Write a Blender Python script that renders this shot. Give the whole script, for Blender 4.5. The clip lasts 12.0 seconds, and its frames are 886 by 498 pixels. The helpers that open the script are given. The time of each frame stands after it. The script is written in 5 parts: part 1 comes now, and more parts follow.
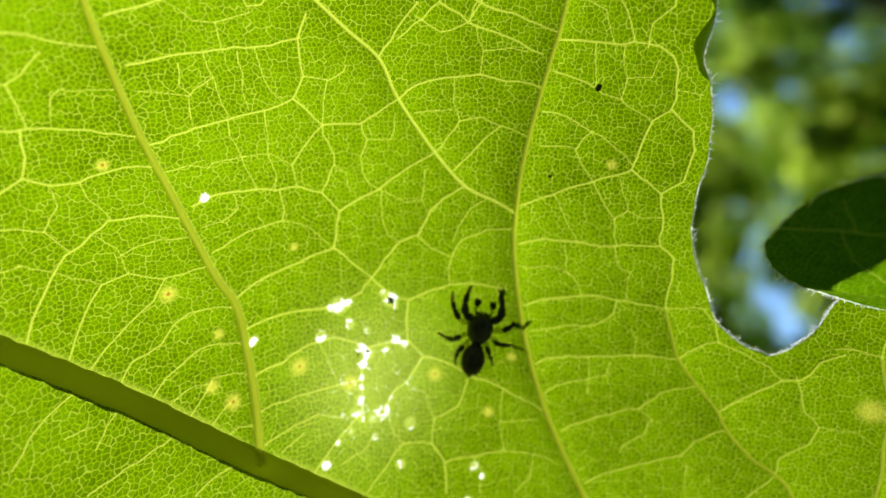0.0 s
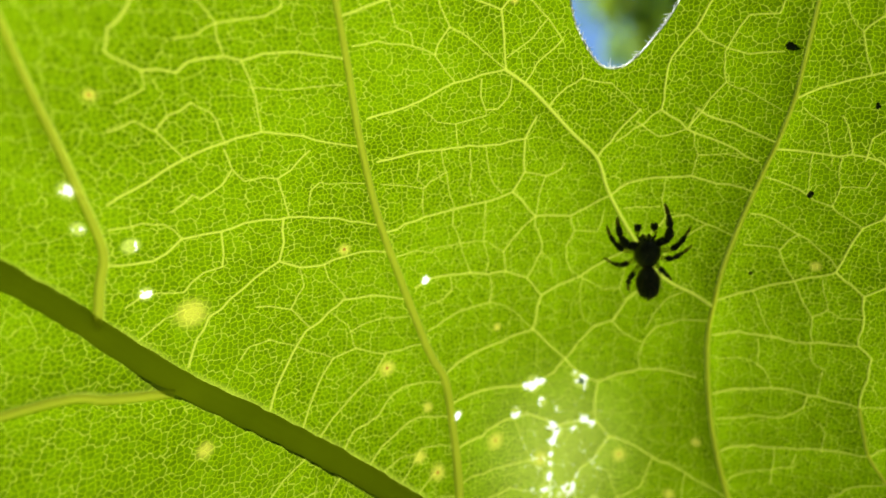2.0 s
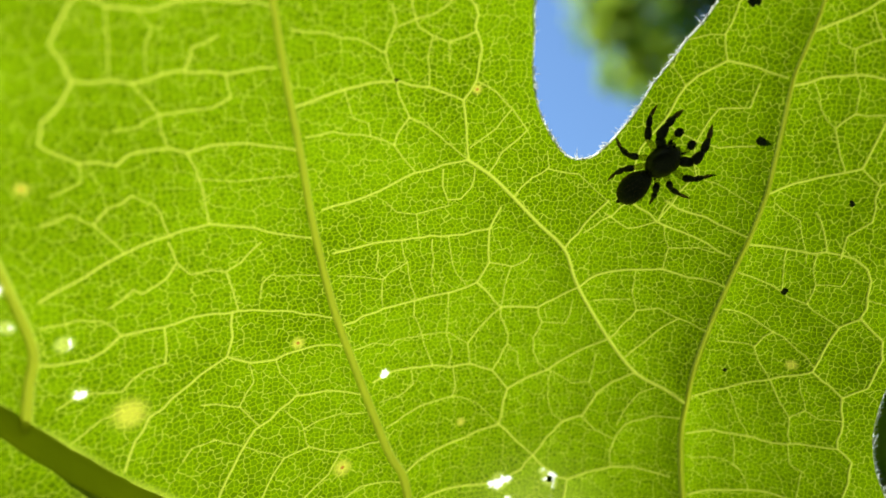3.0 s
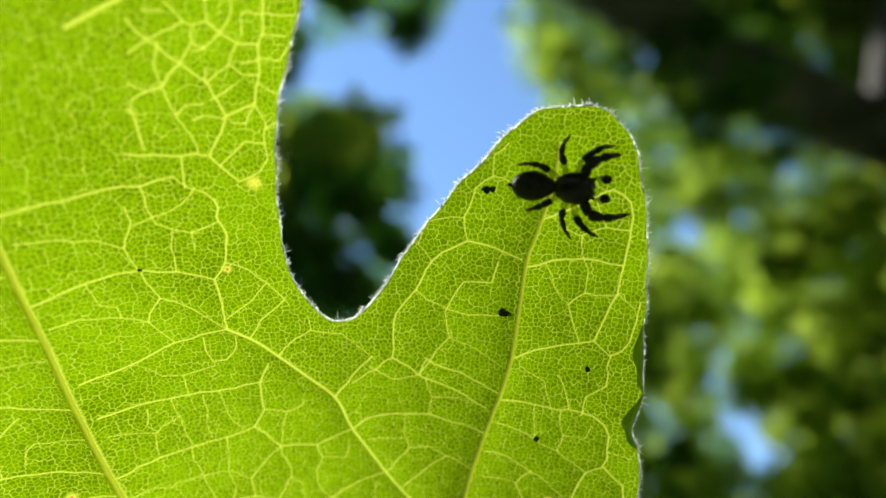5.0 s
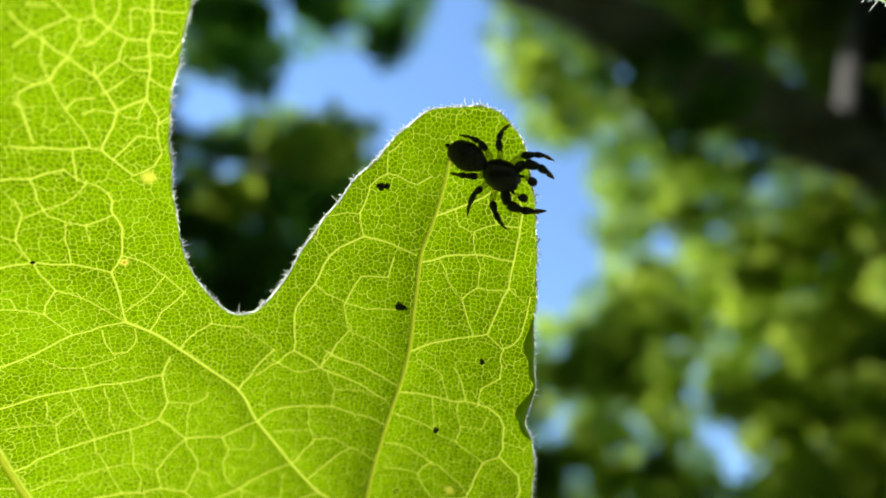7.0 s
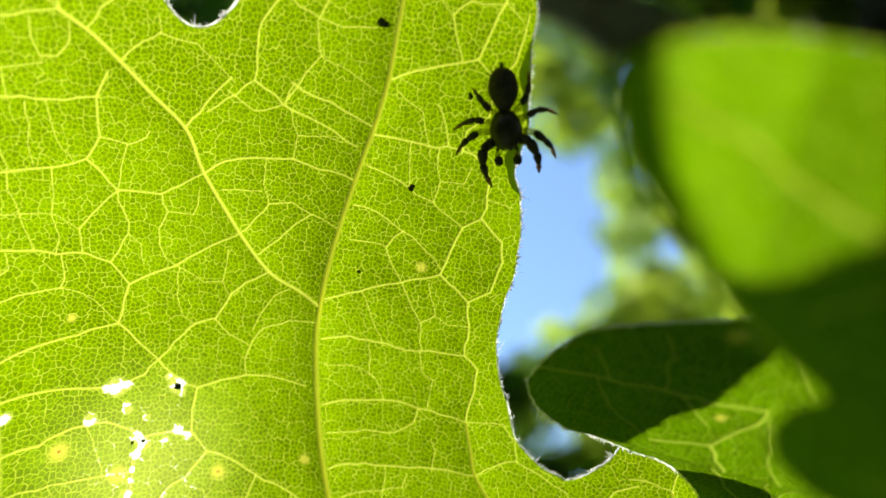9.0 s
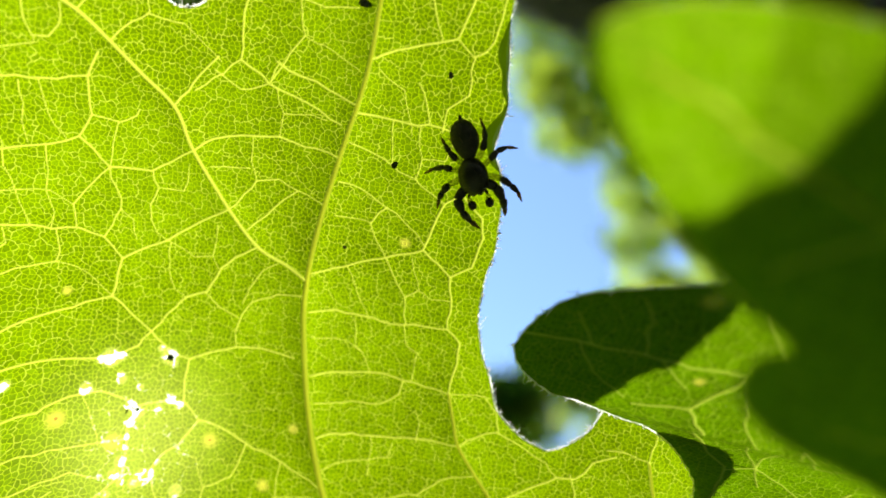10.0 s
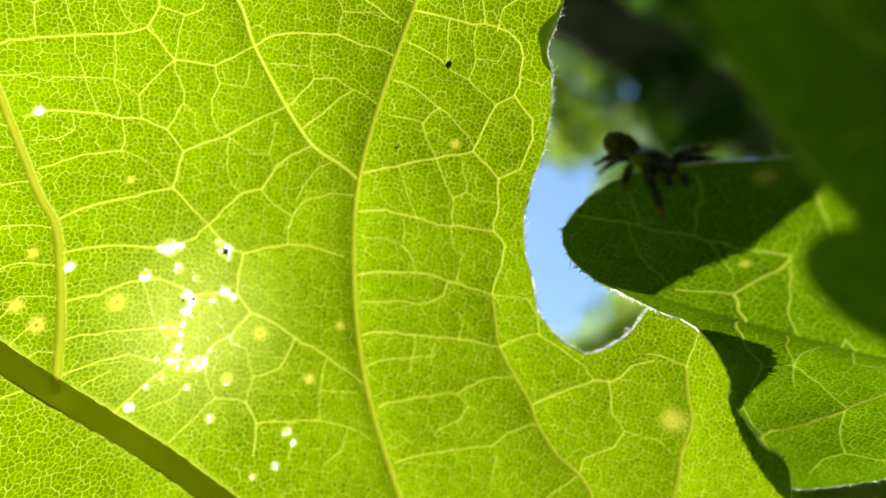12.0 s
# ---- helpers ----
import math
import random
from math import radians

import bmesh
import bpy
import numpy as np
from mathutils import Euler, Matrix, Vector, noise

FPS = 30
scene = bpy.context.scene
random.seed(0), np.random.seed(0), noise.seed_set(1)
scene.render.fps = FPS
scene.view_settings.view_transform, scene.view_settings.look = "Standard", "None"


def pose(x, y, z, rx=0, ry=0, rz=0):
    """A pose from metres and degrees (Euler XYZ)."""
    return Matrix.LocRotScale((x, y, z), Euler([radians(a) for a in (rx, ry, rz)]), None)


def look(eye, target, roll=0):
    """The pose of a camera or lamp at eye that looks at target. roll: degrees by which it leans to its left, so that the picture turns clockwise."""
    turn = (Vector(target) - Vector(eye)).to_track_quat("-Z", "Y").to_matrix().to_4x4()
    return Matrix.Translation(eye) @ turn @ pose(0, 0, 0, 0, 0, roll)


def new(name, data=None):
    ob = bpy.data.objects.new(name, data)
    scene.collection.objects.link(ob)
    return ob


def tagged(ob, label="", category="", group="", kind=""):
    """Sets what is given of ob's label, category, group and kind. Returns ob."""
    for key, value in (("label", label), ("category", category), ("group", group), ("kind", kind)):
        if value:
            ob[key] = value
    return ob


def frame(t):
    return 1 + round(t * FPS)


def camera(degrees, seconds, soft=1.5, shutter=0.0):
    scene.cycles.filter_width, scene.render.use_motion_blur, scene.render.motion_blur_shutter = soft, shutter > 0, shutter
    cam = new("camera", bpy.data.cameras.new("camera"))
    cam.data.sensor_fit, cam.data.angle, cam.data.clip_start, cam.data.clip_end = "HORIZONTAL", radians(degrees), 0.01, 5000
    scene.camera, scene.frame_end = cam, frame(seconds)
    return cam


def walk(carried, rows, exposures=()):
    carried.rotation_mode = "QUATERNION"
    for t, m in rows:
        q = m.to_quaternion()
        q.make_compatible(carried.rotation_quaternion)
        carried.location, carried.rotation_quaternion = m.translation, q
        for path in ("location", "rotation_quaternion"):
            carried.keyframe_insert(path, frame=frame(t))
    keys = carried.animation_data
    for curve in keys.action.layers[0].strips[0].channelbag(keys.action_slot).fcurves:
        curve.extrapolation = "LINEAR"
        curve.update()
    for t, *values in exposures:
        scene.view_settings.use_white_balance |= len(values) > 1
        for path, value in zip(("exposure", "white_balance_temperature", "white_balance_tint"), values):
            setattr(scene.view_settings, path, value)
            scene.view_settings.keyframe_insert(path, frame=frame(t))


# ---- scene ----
# A small spider on a backlit lobed leaf, close up, with trees and sky far behind.
MM = 0.001
EYE, TILT = 1.55, 35.0                         # the eye, looking up at the leaf

# the place of the hand that holds the camera: seconds, millimetres
HOLD = [
    (0.0, -0.02, 0.30, 0.17), (0.5, 0.66, -1.27, 1.51), (1.0, -3.82, -4.16, 2.36), (1.5, -8.58, -6.46, 3.47),
    (2.0, -12.28, -3.40, 0.03), (2.5, -10.04, -2.91, 2.05), (3.0, -10.34, -3.65, 5.31), (3.5, -8.21, -5.87, 5.64),
    (3.7, -8.82, -4.96, 4.00), (5.3, 5.17, -11.01, 13.15), (5.5, 6.80, -11.12, 14.79), (6.0, 6.81, -12.35, 12.04),
    (6.5, 7.99, -11.92, 13.62), (6.7, 6.81, -11.67, 11.27), (8.3, 7.27, -4.18, 2.08), (8.5, 7.08, -2.94, -0.72),
    (9.0, 9.39, 4.30, -1.44), (9.5, 9.82, 5.87, -3.28), (10.0, 10.87, 4.40, -3.88), (10.5, 6.33, 7.41, -9.44),
    (11.0, 4.94, 7.51, -9.68), (11.5, 6.77, 6.43, -8.92), (12.0, 7.15, 7.31, -10.75)]
# the leaf gives a little in the air: seconds, turns about the three axes in degrees
STIR = [
    (0.0, -4.15, -3.92, -2.17), (0.5, -3.53, -3.82, -1.94), (1.0, -4.18, -2.81, -2.94), (1.5, -4.50, -1.65, -3.09), (2.0, -1.90, -0.33, -3.13),
    (2.5, -2.63, -0.35, -2.83), (3.0, -3.67, 0.01, -2.55), (3.5, -4.18, 0.26, -1.77), (3.7, -3.70, 0.28, -1.21), (5.3, 3.01, 1.04, -3.52),
    (5.5, 0.65, 0.23, -1.71), (6.0, 3.30, 0.53, -3.16), (6.5, 3.37, -0.32, -2.10), (6.7, 4.14, 0.86, -2.63), (8.3, -2.56, -0.01, 3.08),
    (8.5, -1.86, 0.87, 2.74), (9.0, 0.35, -0.18, 4.29), (9.5, 0.93, -0.13, 4.83), (10.0, 2.15, 0.27, 3.97), (10.5, 4.56, 2.97, 2.34),
    (11.0, 3.62, 3.23, 2.89), (11.5, 3.57, 2.22, 4.06), (12.0, 4.38, 3.08, 3.06)]
# the small turn of the holding arm: seconds, yaw, pitch
DRIFT = [(0, 3.4, -10.6), (0.5, 4.2, -9.2), (1, 4.9, -7.9), (1.5, 5.1, -6.6), (2, 5.1, -5.5), (2.5, 5.0, -4.5), (3, 4.6, -3.7), (3.5, 3.2, -2.5), (3.7, 2.5, -2.0), (5.3, 0.42, -0.7), (5.5, 0.05, -0.3), (6, -0.4, -0.4),
         (6.5, -0.9, -0.3), (8.5, -0.35, 0), (9.5, -0.1, 0.4), (10.5, 0.6, 1.1), (12, -0.3, 1.3)]
LEAF_REST = pose(0, 0, 0, 140.658, -3.119, 8.813)          # x, y along the blade, z out of its underside
LEAF_PLACE = Vector((1.741, 45.877, 1574.21)) * MM


def between(t, rows):
    """The numbers of the rows at t seconds."""
    return [float(np.interp(t, [r[0] for r in rows], [r[k] for r in rows])) for k in range(1, len(rows[0]))]


def eye_at(t):
    x, y, z = between(t, HOLD)
    yaw, pitch = between(t, DRIFT)
    return pose(x * MM, y * MM, z * MM + EYE, TILT, 0, 0) @ pose(0, 0, 0, 90 + pitch, 0, yaw)


def sway_at(t):
    """The leaf's pose in the world at t seconds."""
    w = Vector([radians(a) for a in between(t, STIR)])
    return Matrix.Translation(LEAF_PLACE) @ Matrix.Rotation(w.length, 4, w) @ LEAF_REST


TIMES = [r[0] for r in HOLD]
cam = camera(60.06, 12.0, soft=1.7)
cam.data.dof.use_dof = True
cam.data.dof.focus_distance = 0.047
cam.data.dof.aperture_fstop = 21.0
walk(cam, [(t, eye_at(t)) for t in TIMES], [(0.0, 1.02, 6100, 4), (2.5, 0.82, 6100, 3), (3.7, 0.87, 6100, 4), (5.3, 1.05, 6100, 5), (6.7, 1.1, 6100, 5), (8.5, 1.3, 6300, 10), (9.5, 1.36, 6400, 11), (10.5, 1.46, 6400, 12), (12.0, 1.4, 6400, 12)])

# ---------------------------------------------------------------- world and sun
SUN_WAY = Vector((-0.639, 0.316, 0.701)).normalized()     # towards the sun
world = bpy.data.worlds.new("world")
scene.world = world
world.use_nodes = True
wn = world.node_tree.nodes
sky = wn.new("ShaderNodeTexSky")
sky.sky_type, sky.sun_disc = "NISHITA", False
sky.sun_elevation = math.asin(SUN_WAY.normalized().z)
sky.air_density, sky.dust_density, sky.ozone_density = 1.0, 0.0, 3.0
sky.sun_rotation = math.atan2(SUN_WAY.x, SUN_WAY.y)
wn["Background"].inputs["Strength"].default_value = 0.13
world.node_tree.links.new(sky.outputs[0], wn["Background"].inputs["Color"])
sun = new("sun", bpy.data.lights.new("sun", "SUN"))
sun.data.energy, sun.data.angle, sun.data.color = 5.0, radians(0.53), (1.0, 0.95, 0.86)
sun.matrix_world = look(SUN_WAY * 20, (0, 0, 0))


# ---------------------------------------------------------------- materials
def material(name):
    m = bpy.data.materials.new(name)
    m.use_nodes = True
    m.node_tree.nodes.clear()
    return m, m.node_tree.nodes, m.node_tree.links


def node(nodes, links, kind, ins=(), **props):
    n = nodes.new(kind)
    for k, v in props.items():
        setattr(n, k, v)
    for key, v in dict(ins).items():
        if isinstance(v, bpy.types.NodeSocket):
            links.new(v, n.inputs[key])
        else:
            n.inputs[key].default_value = v
    return n


def leaf_material(name, lamina, veins, detail=1.0, fuzz=0.06, net_show=1.0):
    """A thin green blade: light comes through it, paler along the veins and in the net of small veins."""
    m, N, K = material(name)

    def math_(op, a, b=0.0, c=0.0, clamp=False):
        return node(N, K, "ShaderNodeMath", {0: a, 1: b, 2: c}, operation=op, use_clamp=clamp).outputs[0]

    def mixc(f, a, b):
        n = node(N, K, "ShaderNodeMix", data_type="RGBA")
        for i, v in ((0, f), (6, a), (7, b)):
            if isinstance(v, bpy.types.NodeSocket):
                K.new(v, n.inputs[i])
            else:
                n.inputs[i].default_value = v
        return n.outputs[2]

    def ramp(v, lo, hi, a=1.0, b=0.0):
        return node(N, K, "ShaderNodeMapRange", {0: v, 1: lo, 2: hi, 3: a, 4: b}, interpolation_type="SMOOTHSTEP").outputs[0]

    uv = node(N, K, "ShaderNodeTexCoord").outputs["Object"]
    mm = node(N, K, "ShaderNodeVectorMath", {0: uv, 1: (1000, 1000, 0)}, operation="MULTIPLY").outputs[0]
    wob = node(N, K, "ShaderNodeTexNoise", {"Vector": mm, "Scale": 1.6, "Detail": 1.0})
    off = node(N, K, "ShaderNodeVectorMath", {0: wob.outputs["Color"], 1: (0.5, 0.5, 0.5)}, operation="SUBTRACT").outputs[0]
    off = node(N, K, "ShaderNodeVectorMath", {0: off, "Scale": 0.30}, operation="SCALE").outputs[0]
    at = node(N, K, "ShaderNodeVectorMath", {0: mm, 1: off}, operation="ADD").outputs[0]

    def cell_net(place, scale, feature, rand=0.85):
        return node(N, K, "ShaderNodeTexVoronoi", {"Vector": place, "Scale": scale * detail, "Randomness": rand}, voronoi_dimensions="2D", feature=feature)

    # the smallest meshes of the net, gathered into larger and larger ones: a vein between two large meshes is stouter
    own, other = cell_net(at, 3.3, "F1"), cell_net(at, 3.3, "F2")
    net, cells = cell_net(at, 3.3, "DISTANCE_TO_EDGE").outputs["Distance"], own.outputs["Color"]
    own_mid, other_mid = cell_net(own.outputs["Position"], 0.85, "F1"), cell_net(other.outputs["Position"], 0.85, "F1")
    apart = node(N, K, "ShaderNodeVectorMath", {0: own_mid.outputs["Position"], 1: other_mid.outputs["Position"]}, operation="DISTANCE").outputs["Value"]
    border = math_("GREATER_THAN", apart, 0.01)
    d3 = node(N, K, "ShaderNodeAttribute", attribute_name="vein").outputs["Fac"]
    thin = node(N, K, "ShaderNodeAttribute", attribute_name="thin").outputs["Fac"]
    spot = node(N, K, "ShaderNodeAttribute", attribute_name="spot").outputs["Fac"]
    patch = node(N, K, "ShaderNodeTexNoise", {"Vector": mm, "Scale": 0.11, "Detail": 4.0, "Roughness": 0.6}).outputs["Fac"]
    mott = node(N, K, "ShaderNodeTexNoise", {"Vector": mm, "Scale": 5.0, "Detail": 3.0}).outputs["Fac"]
    cellv = node(N, K, "ShaderNodeSeparateColor", {0: cells}).outputs[0]

    fine = math_("MULTIPLY", ramp(net, 0.0, 0.15), 0.66 * net_show)
    uneven = node(N, K, "ShaderNodeTexNoise", {"Vector": mm, "Scale": 0.9, "Detail": 2.0}).outputs["Fac"]
    mid = math_("MULTIPLY", math_("MULTIPLY", border, ramp(net, 0.02, 0.2)), math_("MULTIPLY", ramp(uneven, 0.3, 0.65, 0.15, 0.42), net_show))
    main = ramp(d3, 0.4, 1.8, 0.80)
    broad = math_("MAXIMUM", mid, main)
    mask = math_("MAXIMUM", fine, broad)
    dark = tuple(c * 0.56 for c in lamina[:3]) + (1,)
    lite = tuple(min(c * 1.30, 1) for c in lamina[:3]) + (1,)
    tone = math_("ADD", math_("MULTIPLY", patch, 0.75), math_("ADD", math_("MULTIPLY", mott, 0.32), math_("MULTIPLY", cellv, 0.16)))
    base = mixc(ramp(tone, 0.35, 0.95, 0.0, 1.0), dark, lite)
    col = mixc(fine, base, tuple(min(1, c * k) for c, k in zip(lamina[:3], (2.5, 2.1, 3.0))) + (1,))
    col = mixc(broad, col, veins)
    halo = ramp(math_("ADD", spot, math_("MULTIPLY", math_("SUBTRACT", mott, 0.5), 0.5)), 0.12, 1.0, 0.0, 0.5)
    halo = math_("MULTIPLY", halo, ramp(spot, 0.02, 0.12, 0.0, 1.0))
    col = mixc(halo, col, (0.74, 0.68, 0.07, 1))
    core = ramp(spot, 1.05, 1.2, 0.0, 0.85)
    col = mixc(core, col, (0.28, 0.11, 0.016, 1))
    celld = node(N, K, "ShaderNodeSeparateColor", {0: cells}).outputs[1]
    along = math_("MAXIMUM", ramp(d3, 1.0, 5.0), math_("MULTIPLY", border, ramp(net, 0.1, 0.45)))
    torn = math_("SUBTRACT", math_("MULTIPLY", thin, math_("ADD", 0.45, along)), math_("ADD", 0.40, math_("MULTIPLY", celld, 0.34)))
    bare = ramp(math_("ADD", torn, math_("MULTIPLY", math_("SUBTRACT", mott, 0.5), 0.6)), -0.16, 0.22, 0.0, 1.0)
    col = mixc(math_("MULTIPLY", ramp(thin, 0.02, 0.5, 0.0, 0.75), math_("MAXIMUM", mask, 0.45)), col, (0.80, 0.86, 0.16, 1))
    col = mixc(bare, col, (1.0, 1.0, 0.93, 1))

    puff = math_("ADD", math_("MULTIPLY", mask, 1.0), math_("MULTIPLY", mott, 0.35))
    bump = node(N, K, "ShaderNodeBump", {"Strength": 0.5, "Distance": 0.00006, "Height": puff}).outputs[0]
    refl = node(N, K, "ShaderNodeBsdfDiffuse", {"Color": mixc(0.9, col, (0.03, 0.07, 0.004, 1)), "Normal": bump})
    tran = node(N, K, "ShaderNodeBsdfTranslucent", {"Color": col, "Normal": bump})
    body = node(N, K, "ShaderNodeMixShader", {0: math_("ADD", 0.72, math_("MULTIPLY", bare, 0.24)), 1: refl.outputs[0], 2: tran.outputs[0]})
    clear = node(N, K, "ShaderNodeBsdfTransparent", {"Color": (0.96, 0.98, 0.9, 1)})
    open_ = node(N, K, "ShaderNodeMixShader", {0: math_("MULTIPLY", bare, 0.25), 1: body.outputs[0], 2: clear.outputs[0]})
    gloss = node(N, K, "ShaderNodeBsdfGlossy", {"Color": (1, 1, 1, 1), "Roughness": 0.42, "Normal": bump})
    fres = node(N, K, "ShaderNodeFresnel", {"IOR": 1.35})
    top = node(N, K, "ShaderNodeMixShader", {0: math_("MULTIPLY", fres.outputs[0], fuzz * 10), 1: open_.outputs[0], 2: gloss.outputs[0]})
    out = node(N, K, "ShaderNodeOutputMaterial", {"Surface": top.outputs[0]})
    return m


def rib_material(name, through_, refl, clear=0.0):
    m, N, K = material(name)
    uv = node(N, K, "ShaderNodeTexCoord").outputs["Object"]
    grain = node(N, K, "ShaderNodeTexNoise", {"Vector": uv, "Scale": 1600.0, "Detail": 4.0})
    slow = node(N, K, "ShaderNodeTexNoise", {"Vector": uv, "Scale": 160.0, "Detail": 2.0})
    r = node(N, K, "ShaderNodeValToRGB", {0: slow.outputs["Fac"]})
    r.color_ramp.elements[0].position, r.color_ramp.elements[1].position = 0.3, 0.7
    r.color_ramp.elements[0].color = tuple(c * 0.8 for c in through_[:3]) + (1,)
    r.color_ramp.elements[1].color = through_
    bump = node(N, K, "ShaderNodeBump", {"Strength": 0.35, "Distance": 0.00005, "Height": grain.outputs["Fac"]}).outputs[0]
    a = node(N, K, "ShaderNodeBsdfDiffuse", {"Color": refl, "Normal": bump})
    b = node(N, K, "ShaderNodeBsdfTranslucent", {"Color": r.outputs[0], "Normal": bump})
    mix = node(N, K, "ShaderNodeMixShader", {0: 0.8, 1: a.outputs[0], 2: b.outputs[0]})
    c = node(N, K, "ShaderNodeBsdfTransparent", {"Color": (1.0, 0.98, 0.6, 1)})
    mix = node(N, K, "ShaderNodeMixShader", {0: clear, 1: mix.outputs[0], 2: c.outputs[0]})
    node(N, K, "ShaderNodeOutputMaterial", {"Surface": mix.outputs[0]})
    return m


def plain_material(name, a, b, scale, rough=0.6, bump=0.3, depth=0.00005, translucent=0.0, spec=0.5):
    """Two tones of one stuff in a grain of that scale, with fine relief."""
    m, N, K = material(name)
    uv = node(N, K, "ShaderNodeTexCoord").outputs["Object"]
    n1 = node(N, K, "ShaderNodeTexNoise", {"Vector": uv, "Scale": scale, "Detail": 6.0, "Roughness": 0.65})
    n2 = node(N, K, "ShaderNodeTexNoise", {"Vector": uv, "Scale": scale * 0.13, "Detail": 2.0})
    add = node(N, K, "ShaderNodeMath", {0: n1.outputs["Fac"], 1: n2.outputs["Fac"]}, operation="ADD")
    r = node(N, K, "ShaderNodeValToRGB", {0: node(N, K, "ShaderNodeMath", {0: add.outputs[0], 1: 0.5}, operation="MULTIPLY").outputs[0]})
    r.color_ramp.elements[0].position, r.color_ramp.elements[1].position = 0.36, 0.64
    r.color_ramp.elements[0].color, r.color_ramp.elements[1].color = a, b
    bp = node(N, K, "ShaderNodeBump", {"Strength": bump, "Distance": depth, "Height": n1.outputs["Fac"]}).outputs[0]
    p = node(N, K, "ShaderNodeBsdfPrincipled", {"Base Color": r.outputs[0], "Roughness": rough, "Normal": bp, "Specular IOR Level": spec})
    last = p.outputs[0]
    if translucent:
        t = node(N, K, "ShaderNodeBsdfTranslucent", {"Color": r.outputs[0], "Normal": bp})
        last = node(N, K, "ShaderNodeMixShader", {0: translucent, 1: last, 2: t.outputs[0]}).outputs[0]
    node(N, K, "ShaderNodeOutputMaterial", {"Surface": last})
    return m


BLADE = leaf_material("leaf_blade_green", (0.119, 0.205, 0.00014, 1), (0.46, 0.52, 0.045, 1), fuzz=0.008)
BLADE_FAR = leaf_material("leaf_blade_deep_green", (0.095, 0.20, 0.00014, 1), (0.38, 0.48, 0.04, 1), fuzz=0.008, net_show=0.7)
MIDRIB = rib_material("midrib_olive", (0.245, 0.275, 0.004, 1), (0.13, 0.16, 0.015, 1))
RIB = rib_material("vein_pale_green", (0.58, 0.58, 0.05, 1), (0.28, 0.31, 0.05, 1), 0.45)
MARGIN = rib_material("leaf_margin_pale", (1.0, 1.0, 0.90, 1), (0.8, 0.8, 0.65, 1), 0.1)
HAIR = plain_material("leaf_hair_white", (0.92, 0.92, 0.88, 1), (0.97, 0.97, 0.95, 1), 3000.0, 0.4, 0.0, translucent=0.8)
SPECK = plain_material("dark_frass", (0.008, 0.012, 0.006, 1), (0.03, 0.035, 0.02, 1), 6000.0, 0.8, 0.6)
SPIDER_BLACK = plain_material("spider_black", (0.006, 0.006, 0.005, 1), (0.035, 0.032, 0.026, 1), 9000.0, 0.5, 0.6, 0.00003, spec=0.18)
SPIDER_GLOSS = plain_material("spider_gloss_black", (0.005, 0.005, 0.004, 1), (0.02, 0.018, 0.014, 1), 9000.0, 0.3, 0.4, 0.00002, spec=0.3)
SPIDER_CLEAR = rib_material("spider_clear_joint", (0.45, 0.50, 0.10, 1), (0.20, 0.22, 0.06, 1), 0.55)
SPIDER_PALE = plain_material("spider_pale_band", (0.08, 0.045, 0.018, 1), (0.26, 0.15, 0.05, 1), 9000.0, 0.5, 0.5, 0.00003, translucent=0.45)
EYE_BLACK = plain_material("spider_eye_gloss", (0.004, 0.004, 0.004, 1), (0.008, 0.008, 0.008, 1), 100.0, 0.05, 0.0)
# sun and shade put into leaf colour: mid tone, sunlit yellow-green, shaded dark green
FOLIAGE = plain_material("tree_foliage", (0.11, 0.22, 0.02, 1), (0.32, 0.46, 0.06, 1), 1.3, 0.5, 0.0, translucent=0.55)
FOLIAGE_SUNLIT = plain_material("tree_foliage_sunlit_tone", (0.27, 0.40, 0.025, 1), (0.60, 0.72, 0.08, 1), 1.1, 0.5, 0.0, translucent=0.6)
FOLIAGE_SHADED = plain_material("tree_foliage_shaded_tone", (0.075, 0.20, 0.015, 1), (0.26, 0.48, 0.04, 1), 0.9, 0.5, 0.0, translucent=0.5)
BARK = plain_material("grey_brown_bark", (0.03, 0.026, 0.022, 1), (0.20, 0.18, 0.16, 1), 9.0, 0.9, 0.8, 0.02)
# the old trunk's sunlit patches are put into the bark's pale tone
BARK_OLD = plain_material("sun_patched_grey_bark", (0.12, 0.10, 0.075, 1), (0.70, 0.62, 0.54, 1), 3.0, 0.9, 0.8, 0.02)
GRASS = plain_material("meadow_grass", (0.03, 0.05, 0.012, 1), (0.08, 0.11, 0.03, 1), 2.0, 0.9, 0.6, 0.03)


# ---------------------------------------------------------------- shaping helpers
def spline(points, step, closed=False):
    """A smooth line through control points, one place every step."""
    p = np.array(points, float)
    n = len(p)
    out = []
    for i in range(n if closed else n - 1):
        if closed:
            a, b, c, d = p[i - 1], p[i], p[(i + 1) % n], p[(i + 2) % n]
        else:
            a, b, c, d = p[max(i - 1, 0)], p[i], p[i + 1], p[min(i + 2, n - 1)]
        k = max(2, int(np.linalg.norm(c - b) / step))
        t = (np.arange(k) / k)[:, None]
        out.append(0.5 * (2 * b + (c - a) * t + (2 * a - 5 * b + 4 * c - d) * t ** 2 + (3 * b - a - 3 * c + d) * t ** 3))
    if not closed:
        out.append(p[-1:])
    return np.concatenate(out)


def mesh_object(name, verts, faces, mat, parent=None, smooth=True):
    me = bpy.data.meshes.new(name)
    me.from_pydata([tuple(v) for v in verts], [], faces)
    me.materials.append(mat)
    if smooth:
        me.polygons.foreach_set("use_smooth", [True] * len(me.polygons))
    ob = new(name, me)
    ob.parent = parent
    return ob


